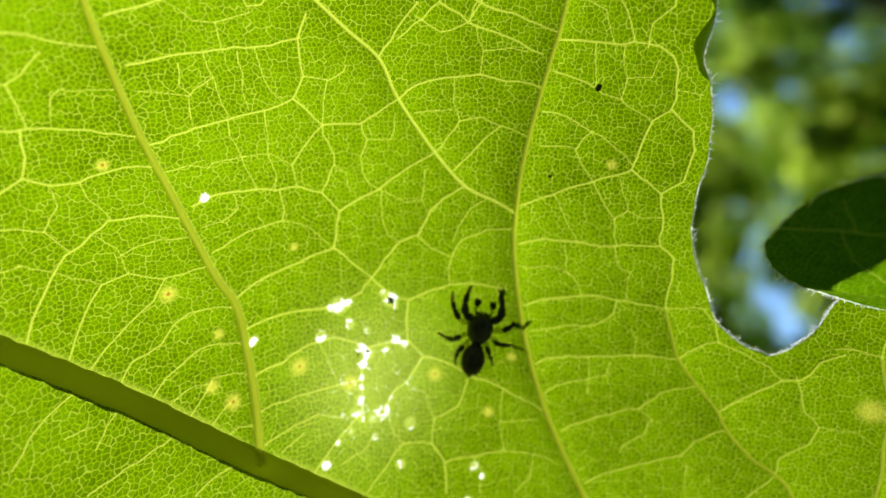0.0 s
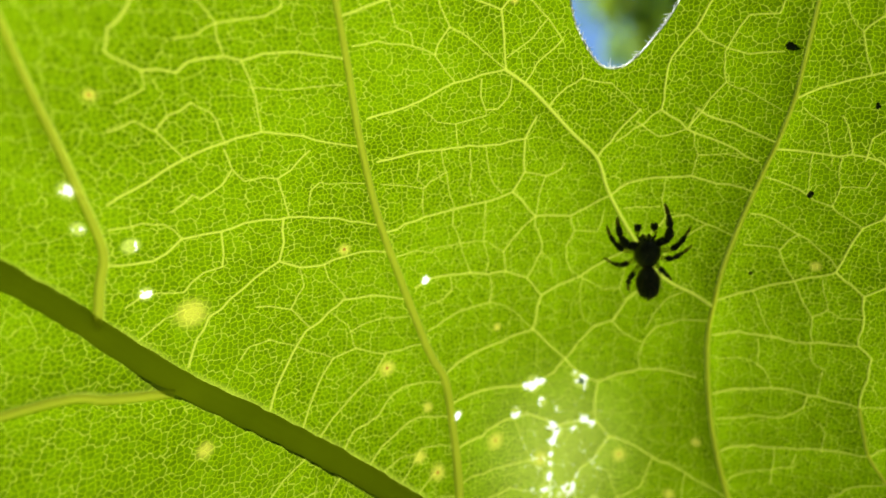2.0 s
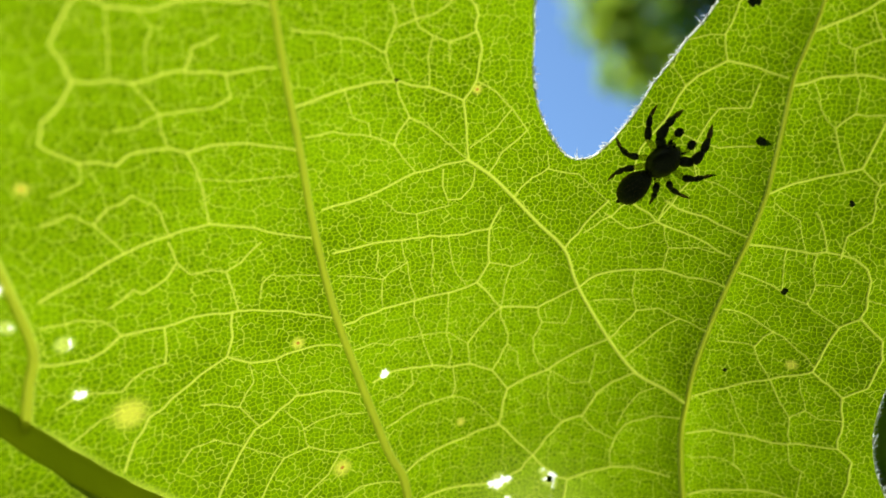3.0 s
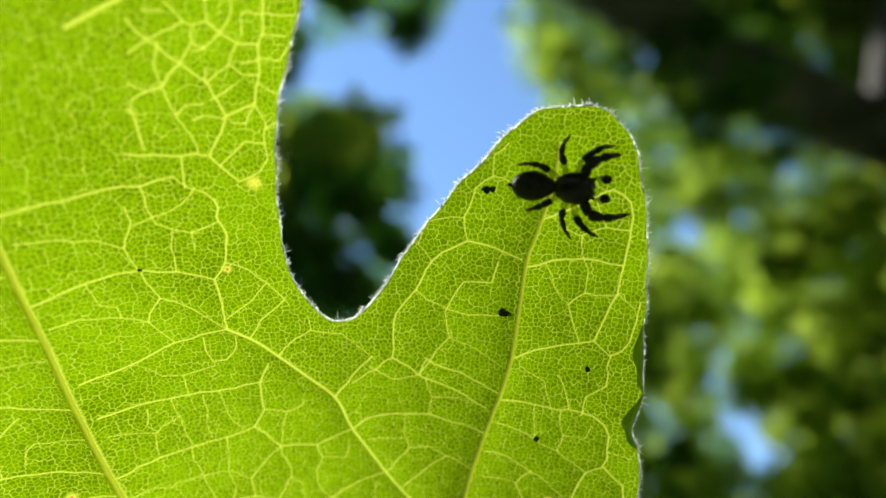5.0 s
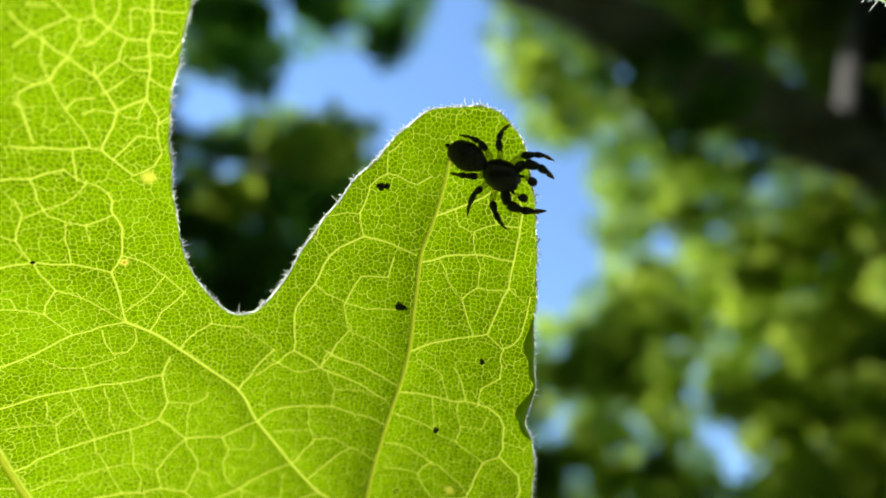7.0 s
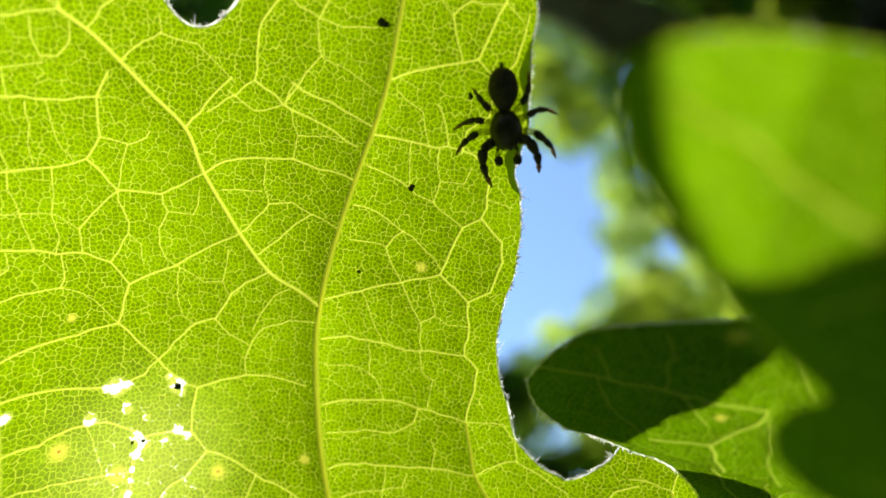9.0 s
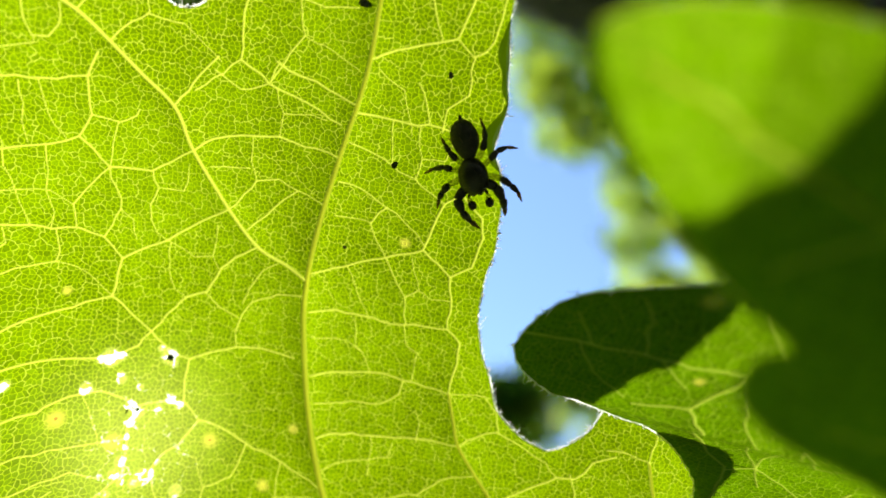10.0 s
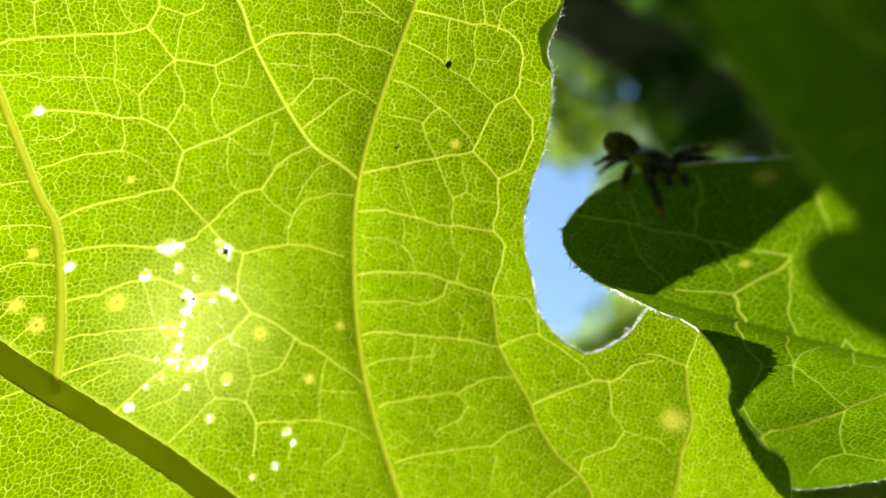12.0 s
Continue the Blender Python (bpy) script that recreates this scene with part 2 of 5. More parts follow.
def tube(path, radii, sides=8, squash=None):
    """Vertices and faces of a tapered tube along a path (n x 3)."""
    path = np.asarray(path, float)
    n = len(path)
    tang = np.gradient(path, axis=0)
    tang /= np.linalg.norm(tang, axis=1)[:, None] + 1e-12
    ref = np.array([0.0, 0.0, 1.0]) if abs(tang[0][2]) < 0.9 else np.array([1.0, 0.0, 0.0])
    verts, faces = [], []
    for i in range(n):
        side = np.cross(tang[i], ref)
        side /= np.linalg.norm(side) + 1e-12
        up = np.cross(side, tang[i])
        for k in range(sides):
            a = 2 * math.pi * k / sides
            verts.append(path[i] + radii[i] * (math.cos(a) * side + math.sin(a) * up))
    for i in range(n - 1):
        for k in range(sides):
            a, b = i * sides + k, i * sides + (k + 1) % sides
            faces.append((a, b, b + sides, a + sides))
    faces.append(tuple(range(sides))[::-1])
    faces.append(tuple((n - 1) * sides + k for k in range(sides)))
    return verts, faces


def inside(x, y, ring):
    """Which of the places (rows y, columns x) lie inside the ring."""
    res = np.zeros((len(y), len(x)), bool)
    x0, y0 = ring[:, 0], ring[:, 1]
    x1, y1 = np.roll(x0, -1), np.roll(y0, -1)
    for j, yy in enumerate(y):
        hit = (y0 > yy) != (y1 > yy)
        xs = np.sort(x0[hit] + (yy - y0[hit]) * (x1[hit] - x0[hit]) / (y1[hit] - y0[hit]))
        res[j] = np.searchsorted(xs, x) % 2 == 1
    return res


class Blade:
    """A lobed leaf blade on a grid, in millimetres: its outline, its veins and its damage."""

    def __init__(self, outline, height, cell, wave=0.0, seed=1, fine=None):
        self.height, self.cell = height, cell
        ring = spline(outline, 0.25, True)
        if wave:
            rng = np.random.default_rng(seed)
            s = np.linspace(0, 2 * math.pi, len(ring), endpoint=False)
            amp = sum(rng.normal() * np.sin(k * s + rng.uniform(0, 6.28)) for k in range(60, 140, 5)) * wave / 4
            nrm = np.roll(ring, -1, 0) - np.roll(ring, 1, 0)
            nrm = np.stack([nrm[:, 1], -nrm[:, 0]], 1) / (np.linalg.norm(nrm, axis=1)[:, None] + 1e-9)
            ring = ring + nrm * amp[:, None]
        self.ring = ring
        lo, hi = ring.min(0) - cell, ring.max(0) + cell
        self.x = self.steps(lo[0], hi[0], cell, fine and fine[0::2])
        self.y = self.steps(lo[1], hi[1], cell, fine and fine[1::2])
        shape = (len(self.y), len(self.x))
        self.dist = np.full(shape, 9.0, np.float32)
        self.relief = np.zeros(shape, np.float32)
        self.thin = np.zeros(shape, np.float32)
        self.spot = np.zeros(shape, np.float32)
        self.core = np.zeros(shape, np.float32)
        self.holes = []

    @staticmethod
    def steps(lo, hi, cell, fine):
        """Grid places: close together in the fine stretch, four times as far apart elsewhere."""
        if not fine:
            return np.arange(lo, hi, cell)
        a, b = max(lo, fine[0]), min(hi, fine[1])
        return np.concatenate([np.arange(a - 4 * cell, lo - 4 * cell, -4 * cell)[::-1], np.arange(a, b, cell), np.arange(b + 4 * cell, hi + 4 * cell, 4 * cell)])

    def window(self, x0, x1, y0, y1):
        i = slice(max(0, int(np.searchsorted(self.x, x0)) - 1), int(np.searchsorted(self.x, x1)) + 1)
        j = slice(max(0, int(np.searchsorted(self.y, y0)) - 1), int(np.searchsorted(self.y, y1)) + 1)
        return i, j

    def line(self, pts, width0, width1, reach=0.9, kink=0.0):
        """Lay a vein: distance to it in half widths, and its relief. With a kink it runs straight from place to place, in small jogs."""
        if kink:
            q = np.array(pts, float)
            n = [max(1, int(round(np.linalg.norm(b - a) / 0.7))) for a, b in zip(q, q[1:])]
            p = np.concatenate([a + (b - a) * (np.arange(k) / k)[:, None] for a, b, k in zip(q, q[1:], n)] + [q[-1:]])
            rng = np.random.default_rng(int(abs(q).sum() * 10))
            p[1:-1] += rng.normal(size=p[1:-1].shape) * kink
        else:
            p = spline(pts, 0.35)
        w = np.linspace(width0, width1, len(p))
        for a, b, wd in zip(p, p[1:], w):
            r = max(reach, wd * 3)
            i, j = self.window(min(a[0], b[0]) - r, max(a[0], b[0]) + r, min(a[1], b[1]) - r, max(a[1], b[1]) + r)
            X, Y = self.x[i][None, :], self.y[j][:, None]
            if X.size == 0 or Y.size == 0:
                continue
            d = b - a
            t = np.clip(((X - a[0]) * d[0] + (Y - a[1]) * d[1]) / (d @ d + 1e-9), 0, 1)
            q = np.hypot(X - a[0] - t * d[0], Y - a[1] - t * d[1])
            self.dist[j, i] = np.minimum(self.dist[j, i], q / wd)
            self.relief[j, i] = np.maximum(self.relief[j, i], 0.7 * wd * np.exp(-(q / wd) ** 2))

    def lift(self, u, v):
        """The relief at places, to set ribs and walkers on the real surface."""
        i = np.clip(np.searchsorted(self.x, np.asarray(u) - self.cell / 2), 0, len(self.x) - 1)
        j = np.clip(np.searchsorted(self.y, np.asarray(v) - self.cell / 2), 0, len(self.y) - 1)
        return self.relief[j, i]

    def pleat(self, pts, rise, reach):
        """The blade bends along a stout vein: a broad low ridge on the underside."""
        p = spline(pts, 0.6)
        X, Y = self.x[None, ::4], self.y[::4, None]
        near = np.full((len(self.y[::4]), len(self.x[::4])), 1e9)
        for a in p:
            near = np.minimum(near, (X - a[0]) ** 2 + (Y - a[1]) ** 2)
        low = rise * (np.exp(-np.sqrt(near + 0.3) / reach) - 0.35 * np.exp(-np.sqrt(near + 0.3) / (3 * reach)))
        rows = np.stack([np.interp(self.x, self.x[::4], r) for r in low])
        full = np.stack([np.interp(self.y, self.y[::4], c) for c in rows.T]).T
        self.relief += full.astype(np.float32)

    def blot(self, field, u, v, r):
        i, j = self.window(u - 3 * r, u + 3 * r, v - 3 * r, v + 3 * r)
        X, Y = self.x[i][None, :], self.y[j][:, None]
        field[j, i] = np.maximum(field[j, i], np.exp(-((X - u) ** 2 + (Y - v) ** 2) / (r * r)))

    def quilt(self, amount):
        """The blade swells between the veins: sink it where no vein is near."""
        mask = np.exp(-np.minimum(self.dist, 8.0) ** 2 / 2)
        ny, nx = mask.shape
        fy, fx = np.fft.fftfreq(2 * ny, self.cell)[:, None], np.fft.rfftfreq(2 * nx, self.cell)[None, :]
        big = np.pad(mask, ((0, ny), (0, nx)), mode="reflect")
        for sigma, part_ in ((0.45, 0.5), (1.1, 1.3)):
            soft = np.fft.irfft2(np.fft.rfft2(big) * np.exp(-2 * (math.pi * sigma) ** 2 * (fx ** 2 + fy ** 2)), s=big.shape)[:ny, :nx]
            self.relief += amount * part_ * (soft - soft.mean()).astype(np.float32)

    def build(self, name, mat, parent):
        cx, cy = (self.x[:-1] + self.x[1:]) / 2, (self.y[:-1] + self.y[1:]) / 2
        keep = inside(cx, cy, self.ring)
        for u, v, r in self.holes:
            keep &= (cx[None, :] - u) ** 2 + (cy[:, None] - v) ** 2 > r * r
        X, Y = np.meshgrid(self.x, self.y)
        pad = np.pad(keep, 1)
        count = pad[:-1, :-1].astype(int) + pad[1:, :-1] + pad[:-1, 1:] + pad[1:, 1:]
        edge = (count > 0) & (count < 4)
        ej, ei = np.nonzero(edge)
        for k in range(0, len(ej), 400):
            a, b = ej[k:k + 400], ei[k:k + 400]
            d = (X[a, b][:, None] - self.ring[:, 0]) ** 2 + (Y[a, b][:, None] - self.ring[:, 1]) ** 2
            n = d.argmin(1)
            ok = d[np.arange(len(a)), n] < (1.3 * self.cell) ** 2
            X[a[ok], b[ok]], Y[a[ok], b[ok]] = self.ring[n[ok], 0], self.ring[n[ok], 1]
        used = count > 0
        index = np.cumsum(used.ravel()).reshape(used.shape) - 1
        u, v = X[used], Y[used]
        w = self.height(u, v) + self.relief[used]
        me = bpy.data.meshes.new(name)
        co = np.stack([u, v, w], 1).astype(np.float32) * MM
        jj, ii = np.nonzero(keep)
        quads = np.stack([index[jj, ii], index[jj, ii + 1], index[jj + 1, ii + 1], index[jj + 1, ii]], 1).astype(np.int32)
        me.vertices.add(len(co))
        me.vertices.foreach_set("co", co.ravel())
        me.loops.add(quads.size)
        me.loops.foreach_set("vertex_index", quads.ravel())
        me.polygons.add(len(quads))
        me.polygons.foreach_set("loop_start", np.arange(0, quads.size, 4, dtype=np.int32))
        me.polygons.foreach_set("use_smooth", np.ones(len(quads), bool))
        me.update(calc_edges=True)
        for label, field in (("vein", self.dist), ("thin", self.thin), ("spot", self.spot)):
            me.attributes.new(label, "FLOAT", "POINT").data.foreach_set("value", field[used].astype(np.float32))
        me.materials.append(mat)
        ob = new(name, me)
        ob.parent = parent
        return ob

    def rib(self, name, pts, r0, r1, mat, parent, label=""):
        """A raised vein, round in section, half sunk into the underside."""
        p = spline(pts, 0.5)
        w = self.lift(p[:, 0], p[:, 1])
        k = min(21, len(p) // 2 * 2 - 1)
        w = self.height(p[:, 0], p[:, 1]) + np.convolve(np.pad(w, k // 2, mode="edge"), np.ones(k) / k, "valid") + 0.05
        n = len(p)
        verts, faces, sides = [], [], 7
        tang = np.gradient(p, axis=0)
        tang /= np.linalg.norm(tang, axis=1)[:, None] + 1e-9
        rng = np.random.default_rng(n)
        for i in range(n):
            r = (r0 + (r1 - r0) * i / (n - 1)) * (1 + 0.04 * rng.normal())
            for k in range(sides):
                a = math.pi * k / (sides - 1)
                s = math.cos(a) * r
                x, y = p[i, 0] + s * tang[i, 1], p[i, 1] - s * tang[i, 0]
                verts.append((x * MM, y * MM, (w[i] + 0.02 + 0.85 * r * math.sin(a)) * MM))
        for i in range(n - 1):
            for k in range(sides - 1):
                a = i * sides + k
                faces.append((a, a + 1, a + 1 + sides, a + sides))
        ob = mesh_object(name, verts, faces, mat, parent)
        return tagged(ob, label) if label else ob

    def margin(self, name, mat, parent, r=0.05, woolly=0.0):
        """The thin pale rim: one layer, a little uneven, standing out from the blade's edge."""
        p = self.ring
        d = np.roll(p, -1, 0) - np.roll(p, 1, 0)
        nrm = np.stack([d[:, 1], -d[:, 0]], 1) / (np.linalg.norm(d, axis=1)[:, None] + 1e-9)
        area = 0.5 * np.sum(p[:, 0] * np.roll(p[:, 1], -1) - p[:, 1] * np.roll(p[:, 0], -1))
        nrm *= 1 if area > 0 else -1
        rng = np.random.default_rng(9)
        wide = r * (1 + woolly * ((p[:, 1] > 13.5) & (p[:, 0] < 9.3))) * (1 + 0.45 * np.convolve(rng.normal(size=len(p) + 6), np.ones(7) / 7, "valid") * 2)
        q0, q1 = p - nrm * 0.03, p + nrm * wide[:, None]
        n = len(p)
        w = self.height(p[:, 0], p[:, 1]) + self.lift(p[:, 0], p[:, 1])
        a = np.column_stack([q0, w + 0.02])
        b = np.column_stack([q1, w + 0.03 + 0.05 * rng.normal(size=n)])
        faces = [(k, (k + 1) % n, n + (k + 1) % n, n + k) for k in range(n)]
        return mesh_object(name, np.concatenate([a, b]) * MM, faces, mat, parent)

    def hairs(self, name, mat, parent, every=0.022, length=0.15, box=None, seed=3, lean=0.6):
        """The fringe of short bent hairs along the edge."""
        rng = np.random.default_rng(seed)
        nxt = np.roll(self.ring, -1, 0)
        nrm = np.stack([(nxt - self.ring)[:, 1], -(nxt - self.ring)[:, 0]], 1)
        nrm /= np.linalg.norm(nrm, axis=1)[:, None] + 1e-9
        if inside(np.array([self.ring[5, 0] + nrm[5, 0] * 0.3]), np.array([self.ring[5, 1] + nrm[5, 1] * 0.3]), self.ring)[0, 0]:
            nrm = -nrm
        verts, faces = [], []
        for k in range(len(self.ring)):
            if box and not (box[0] < self.ring[k, 0] < box[2] and box[1] < self.ring[k, 1] < box[3]):
                continue
            tuft = max(0.15, 0.75 + 0.9 * noise.noise(Vector((self.ring[k, 0] * 1.3, self.ring[k, 1] * 1.3, 0.3))))
            for _ in range(rng.poisson(tuft * 0.25 / every)):
                u, v = self.ring[k] + (nxt[k] - self.ring[k]) * rng.uniform()
                base = np.array([u, v, float(self.height(np.array([u]), np.array([v]))[0]) + float(self.lift(u, v)) + rng.normal() * 0.03])
                a = lean + rng.normal() * 0.45
                d2 = np.array([nrm[k, 0] * math.cos(a) - nrm[k, 1] * math.sin(a), nrm[k, 0] * math.sin(a) + nrm[k, 1] * math.cos(a)])
                way = np.array([d2[0], d2[1], rng.normal() * 0.5])
                ln = length * rng.gamma(3.0, 0.33)
                bend = rng.normal(size=3) * 0.25 * ln
                pts = np.array([base, base + way * ln * 0.5 + bend * 0.3, base + way * ln + bend]) * MM
                r = np.array([0.030, 0.026, 0.010]) * MM
                n0 = len(verts)
                tv, tf = tube(pts, r, 3)
                verts += tv
                faces += [tuple(q + n0 for q in f) for f in tf]
        return tagged(mesh_object(name, verts, faces, mat, parent), "short white hairs along the leaf edge", kind="stuff")


# ---------------------------------------------------------------- the main leaf
BEND = (-0.2777, 11.9173, 4.6606, 19.0375, -1.8186, 6.5511, -17.7747, -11.8547, -34.2681, -21.1549)


def main_height(u, v):
    """How far the main blade rises out of its plane, in millimetres."""
    a, b = np.tanh(np.asarray(u) / 40), np.tanh((np.asarray(v) - 6) / 40)
    terms = (1 + 0 * a, a, b, a * a, a * b, b * b, a ** 3, a * a * b, a * b * b, b ** 3)
    return sum(k * q for k, q in zip(BEND, terms))


leaf = tagged(new("leaf"), "large lobed green leaf lit from behind, seen from its underside", "leaf")
outline = [(-9.6, 39.1), (-10.0, 36.4), (-10.6, 33.9), (-11.2, 31.3), (-11.7, 29.2), (-11.9, 26.2), (-11.9, 23.1), (-11.6, 19.9), (-10.8, 17.6), (-9.6, 16.0), (-8.5, 15.4), (-7.3, 15.8), (-5.8, 17.7), (-4.4, 20.4), (-3.2, 22.3), (-1.8, 24.4), (-0.2, 26.3), (1.4, 28.2), (2.9, 29.4)]
outline += [(4.5, 29.8), (5.7, 29.9), (7.0, 29.6), (8.2, 28.5), (8.9, 27.0), (9.2, 25.4), (9.6, 23.2), (9.8, 20.8), (9.95, 18.0), (10.1, 15.3), (10.45, 13.0), (10.35, 11.3), (10.2, 9.7), (10.8, 8.3), (11.1, 6.5), (11.3, 4.0), (11.1, 2.2), (11.0, -0.1), (11.3, -2.5), (12.3, -5.2), (13.3, -7.6)]
outline += [(14.8, -8.8), (16.2, -9.4), (16.7, -9.5), (17.8, -8.7), (18.9, -7.3), (20.0, -4.8), (21.7, -4.6), (23.3, -5.4), (24.8, -7.1), (25.8, -9.1), (26.8, -11.1), (28.8, -13.1), (31.5, -15.3), (32.0, -22), (29, -30), (22, -36), (10, -40), (-4, -42), (-18, -40), (-32, -35), (-46, -27), (-58, -14), (-66, 2), (-68, 16), (-63, 27), (-54, 33), (-50, 44), (-42, 54), (-30, 60), (-18, 58), (-11, 50)]
blade = Blade(outline, main_height, 0.085, 0.05, fine=(-41, -25, 34, 41))


def vein(order, *pts):
    """A vein of the net (order 3 stout, 4 middling, 5 slight) through places in leaf millimetres, with the small kinks of its side branches."""
    blade.line(pts, *{3: (0.060, 0.052), 4: (0.046, 0.042), 5: (0.038, 0.036)}[order], kink=0.05)


vein(5, (-27.2, 7.2), (-27.1, 8.3), (-26.6, 8.7), (-26.0, 8.5), (-25.0, 8.6), (-23.9, 8.5))
vein(3, (-29.7, -5.2), (-29.4, -4.0), (-28.4, -2.0), (-27.6, -0.8), (-26.2, 0.1), (-25.3, 0.7), (-23.7, 0.7), (-21.4, 0.3))
vein(4, (-30.5, 1.2), (-29.8, 1.1), (-28.5, 0.6), (-27.4, -0.7))
vein(5, (-26.0, -0.1), (-25.2, -1.1), (-24.9, -1.5), (-24.7, -2.4), (-24.5, -2.7))
vein(5, (-24.9, -1.5), (-23.4, -1.0), (-21.3, -1.0))
vein(4, (-27.8, -6.8), (-27.2, -4.9), (-26.6, -3.8), (-26.0, -3.0), (-24.5, -2.7), (-22.8, -3.4), (-20.2, -3.0))
vein(5, (-29.9, -0.9), (-29.2, -1.2), (-28.1, -1.8), (-26.6, -2.6), (-26.0, -3.0))
vein(4, (-26.7, -7.5), (-26.0, -6.6), (-24.7, -5.6), (-23.4, -4.7), (-22.8, -3.7), (-22.6, -3.3))
vein(4, (-25.2, -8.7), (-24.6, -7.8), (-23.1, -7.3), (-22.3, -6.2), (-20.8, -5.7), (-18.8, -5.8))
vein(4, (-23.6, -10.1), (-22.9, -9.2), (-21.4, -8.4), (-20.4, -8.0), (-18.7, -8.1), (-18.0, -8.2))
vein(5, (-21.6, -11.8), (-20.6, -10.7), (-20.1, -9.9), (-18.8, -9.9), (-17.6, -10.2))
vein(5, (-20.3, -12.6), (-19.5, -11.8), (-18.8, -11.3))
vein(5, (-19.3, -13.4), (-18.7, -13.0), (-17.5, -13.2))
vein(5, (-22.7, -10.8), (-21.7, -10.2), (-20.6, -10.2))
vein(4, (-30.3, -11.3), (-29.5, -10.0), (-28.8, -9.3), (-27.5, -8.5))
vein(4, (-26.8, -13.8), (-24.9, -13.3), (-23.5, -12.9), (-22.5, -12.5))
vein(5, (-26.5, -11.8), (-25.9, -10.8), (-25.4, -10.2))
vein(4, (-21.3, -16.0), (-20.5, -15.5), (-19.2, -15.2))
vein(5, (-28.0, -10.7), (-26.8, -10.5))
vein(3, (-23.1, 9.8), (-21.4, 10.1), (-20.1, 10.2), (-19.1, 10.2), (-17.9, 10.4), (-16.0, 10.4), (-13.8, 10.8), (-13.5, 10.9))
vein(3, (-13.0, 12.3), (-13.6, 10.8), (-13.5, 8.5), (-14.2, 7.1))
vein(3, (-22.5, 5.1), (-20.7, 5.5), (-19.4, 5.8), (-17.4, 6.2), (-15.7, 6.6), (-14.2, 7.1))
vein(5, (-19.1, 10.2), (-18.9, 9.2), (-18.7, 8.7), (-19.8, 8.1), (-20.2, 7.6), (-20.3, 6.6), (-20.2, 5.8))
vein(5, (-18.7, 8.7), (-18.6, 7.5), (-18.2, 6.4), (-18.2, 5.0), (-17.4, 2.7), (-16.9, 1.3))
vein(5, (-20.5, 9.7), (-20.6, 8.3), (-20.1, 7.8))
vein(5, (-22.9, 8.3), (-21.4, 8.0), (-20.2, 7.7))
vein(5, (-17.2, 10.2), (-17.1, 8.8), (-17.2, 7.8), (-16.9, 6.5))
vein(5, (-16.2, 10.4), (-16.0, 8.8), (-15.6, 7.7), (-14.9, 6.9))
vein(3, (-14.2, 7.1), (-13.4, 6.3), (-12.5, 5.3))
vein(5, (-21.9, 3.3), (-20.8, 3.4), (-19.7, 3.0), (-19.3, 3.4), (-18.0, 3.4), (-17.3, 3.6), (-16.0, 3.6), (-15.2, 3.0), (-14.6, 2.7))
vein(4, (-12.5, 5.3), (-13.4, 4.3), (-14.6, 2.7), (-14.4, 1.3))
vein(3, (-20.7, 0.9), (-19.5, 1.3), (-18.5, 1.3), (-16.9, 1.4), (-15.7, 1.1), (-14.2, 1.2), (-12.8, 0.7), (-11.7, -0.7))
vein(5, (-16.0, 6.5), (-16.0, 4.8), (-16.0, 3.6), (-15.6, 2.1), (-15.8, 1.1))
vein(5, (-18.3, 1.2), (-18.2, 0.2), (-19.0, -0.5), (-20.3, -0.5))
vein(4, (-19.8, -2.2), (-18.7, -1.8), (-17.7, -1.4), (-15.5, -1.0), (-15.3, -0.4), (-15.5, 1.0))
vein(5, (-15.5, -1.0), (-14.2, -1.4), (-13.3, -2.2), (-12.2, -3.2))
vein(3, (-11.7, -0.7), (-11.9, -1.7), (-12.2, -3.2))
vein(3, (-18.4, -5.2), (-16.8, -4.5), (-14.5, -3.9), (-12.2, -3.2))
vein(3, (-12.2, -3.2), (-11.1, -4.3), (-9.7, -5.5))
vein(4, (-13.5, 8.5), (-12.0, 8.2), (-10.9, 8.7), (-10.8, 9.1))
vein(5, (-12.0, 8.2), (-12.3, 6.8), (-12.5, 5.3))
vein(3, (-12.5, 5.3), (-10.0, 5.3), (-8.9, 6.0), (-7.5, 7.0))
vein(4, (-10.0, 5.3), (-9.7, 4.2), (-10.1, 3.1), (-10.1, 2.0), (-9.7, 1.2))
vein(4, (-12.5, 5.3), (-12.0, 3.8), (-11.9, 2.6), (-12.4, 1.5), (-12.8, 0.7))
vein(3, (-11.7, -0.7), (-10.2, 0.2), (-9.0, 0.8), (-7.0, 2.1), (-5.3, 3.3))
vein(5, (-11.9, 2.6), (-11.2, 1.8), (-10.9, 0.6))
vein(5, (-9.7, 4.2), (-8.2, 4.1), (-7.8, 4.8), (-7.8, 6.0))
vein(3, (-8.7, 9.7), (-7.7, 11.2), (-6.3, 12.9))
vein(4, (-6.5, 12.1), (-4.9, 11.1), (-4.2, 11.2), (-3.2, 11.8), (-2.7, 13.1))
vein(3, (-7.5, 7.0), (-6.3, 7.9), (-4.8, 8.3), (-2.4, 8.5), (-0.9, 8.2), (1.3, 7.8))
vein(5, (-2.4, 8.5), (-2.3, 10.0), (-2.8, 11.4), (-3.2, 11.8))
vein(5, (-2.3, 10.0), (-0.7, 10.2), (0.3, 10.0))
vein(3, (-2.9, 13.1), (-2.2, 12.7), (-0.6, 12.2), (0.9, 11.6), (2.1, 11.2))
vein(4, (-5.3, 3.3), (-4.4, 4.4), (-3.6, 5.4), (-2.2, 5.7), (-1.0, 5.2), (0.7, 4.6))
vein(5, (-4.0, 8.2), (-4.1, 6.7), (-3.6, 5.4))
vein(5, (-6.5, 6.0), (-4.1, 6.2))
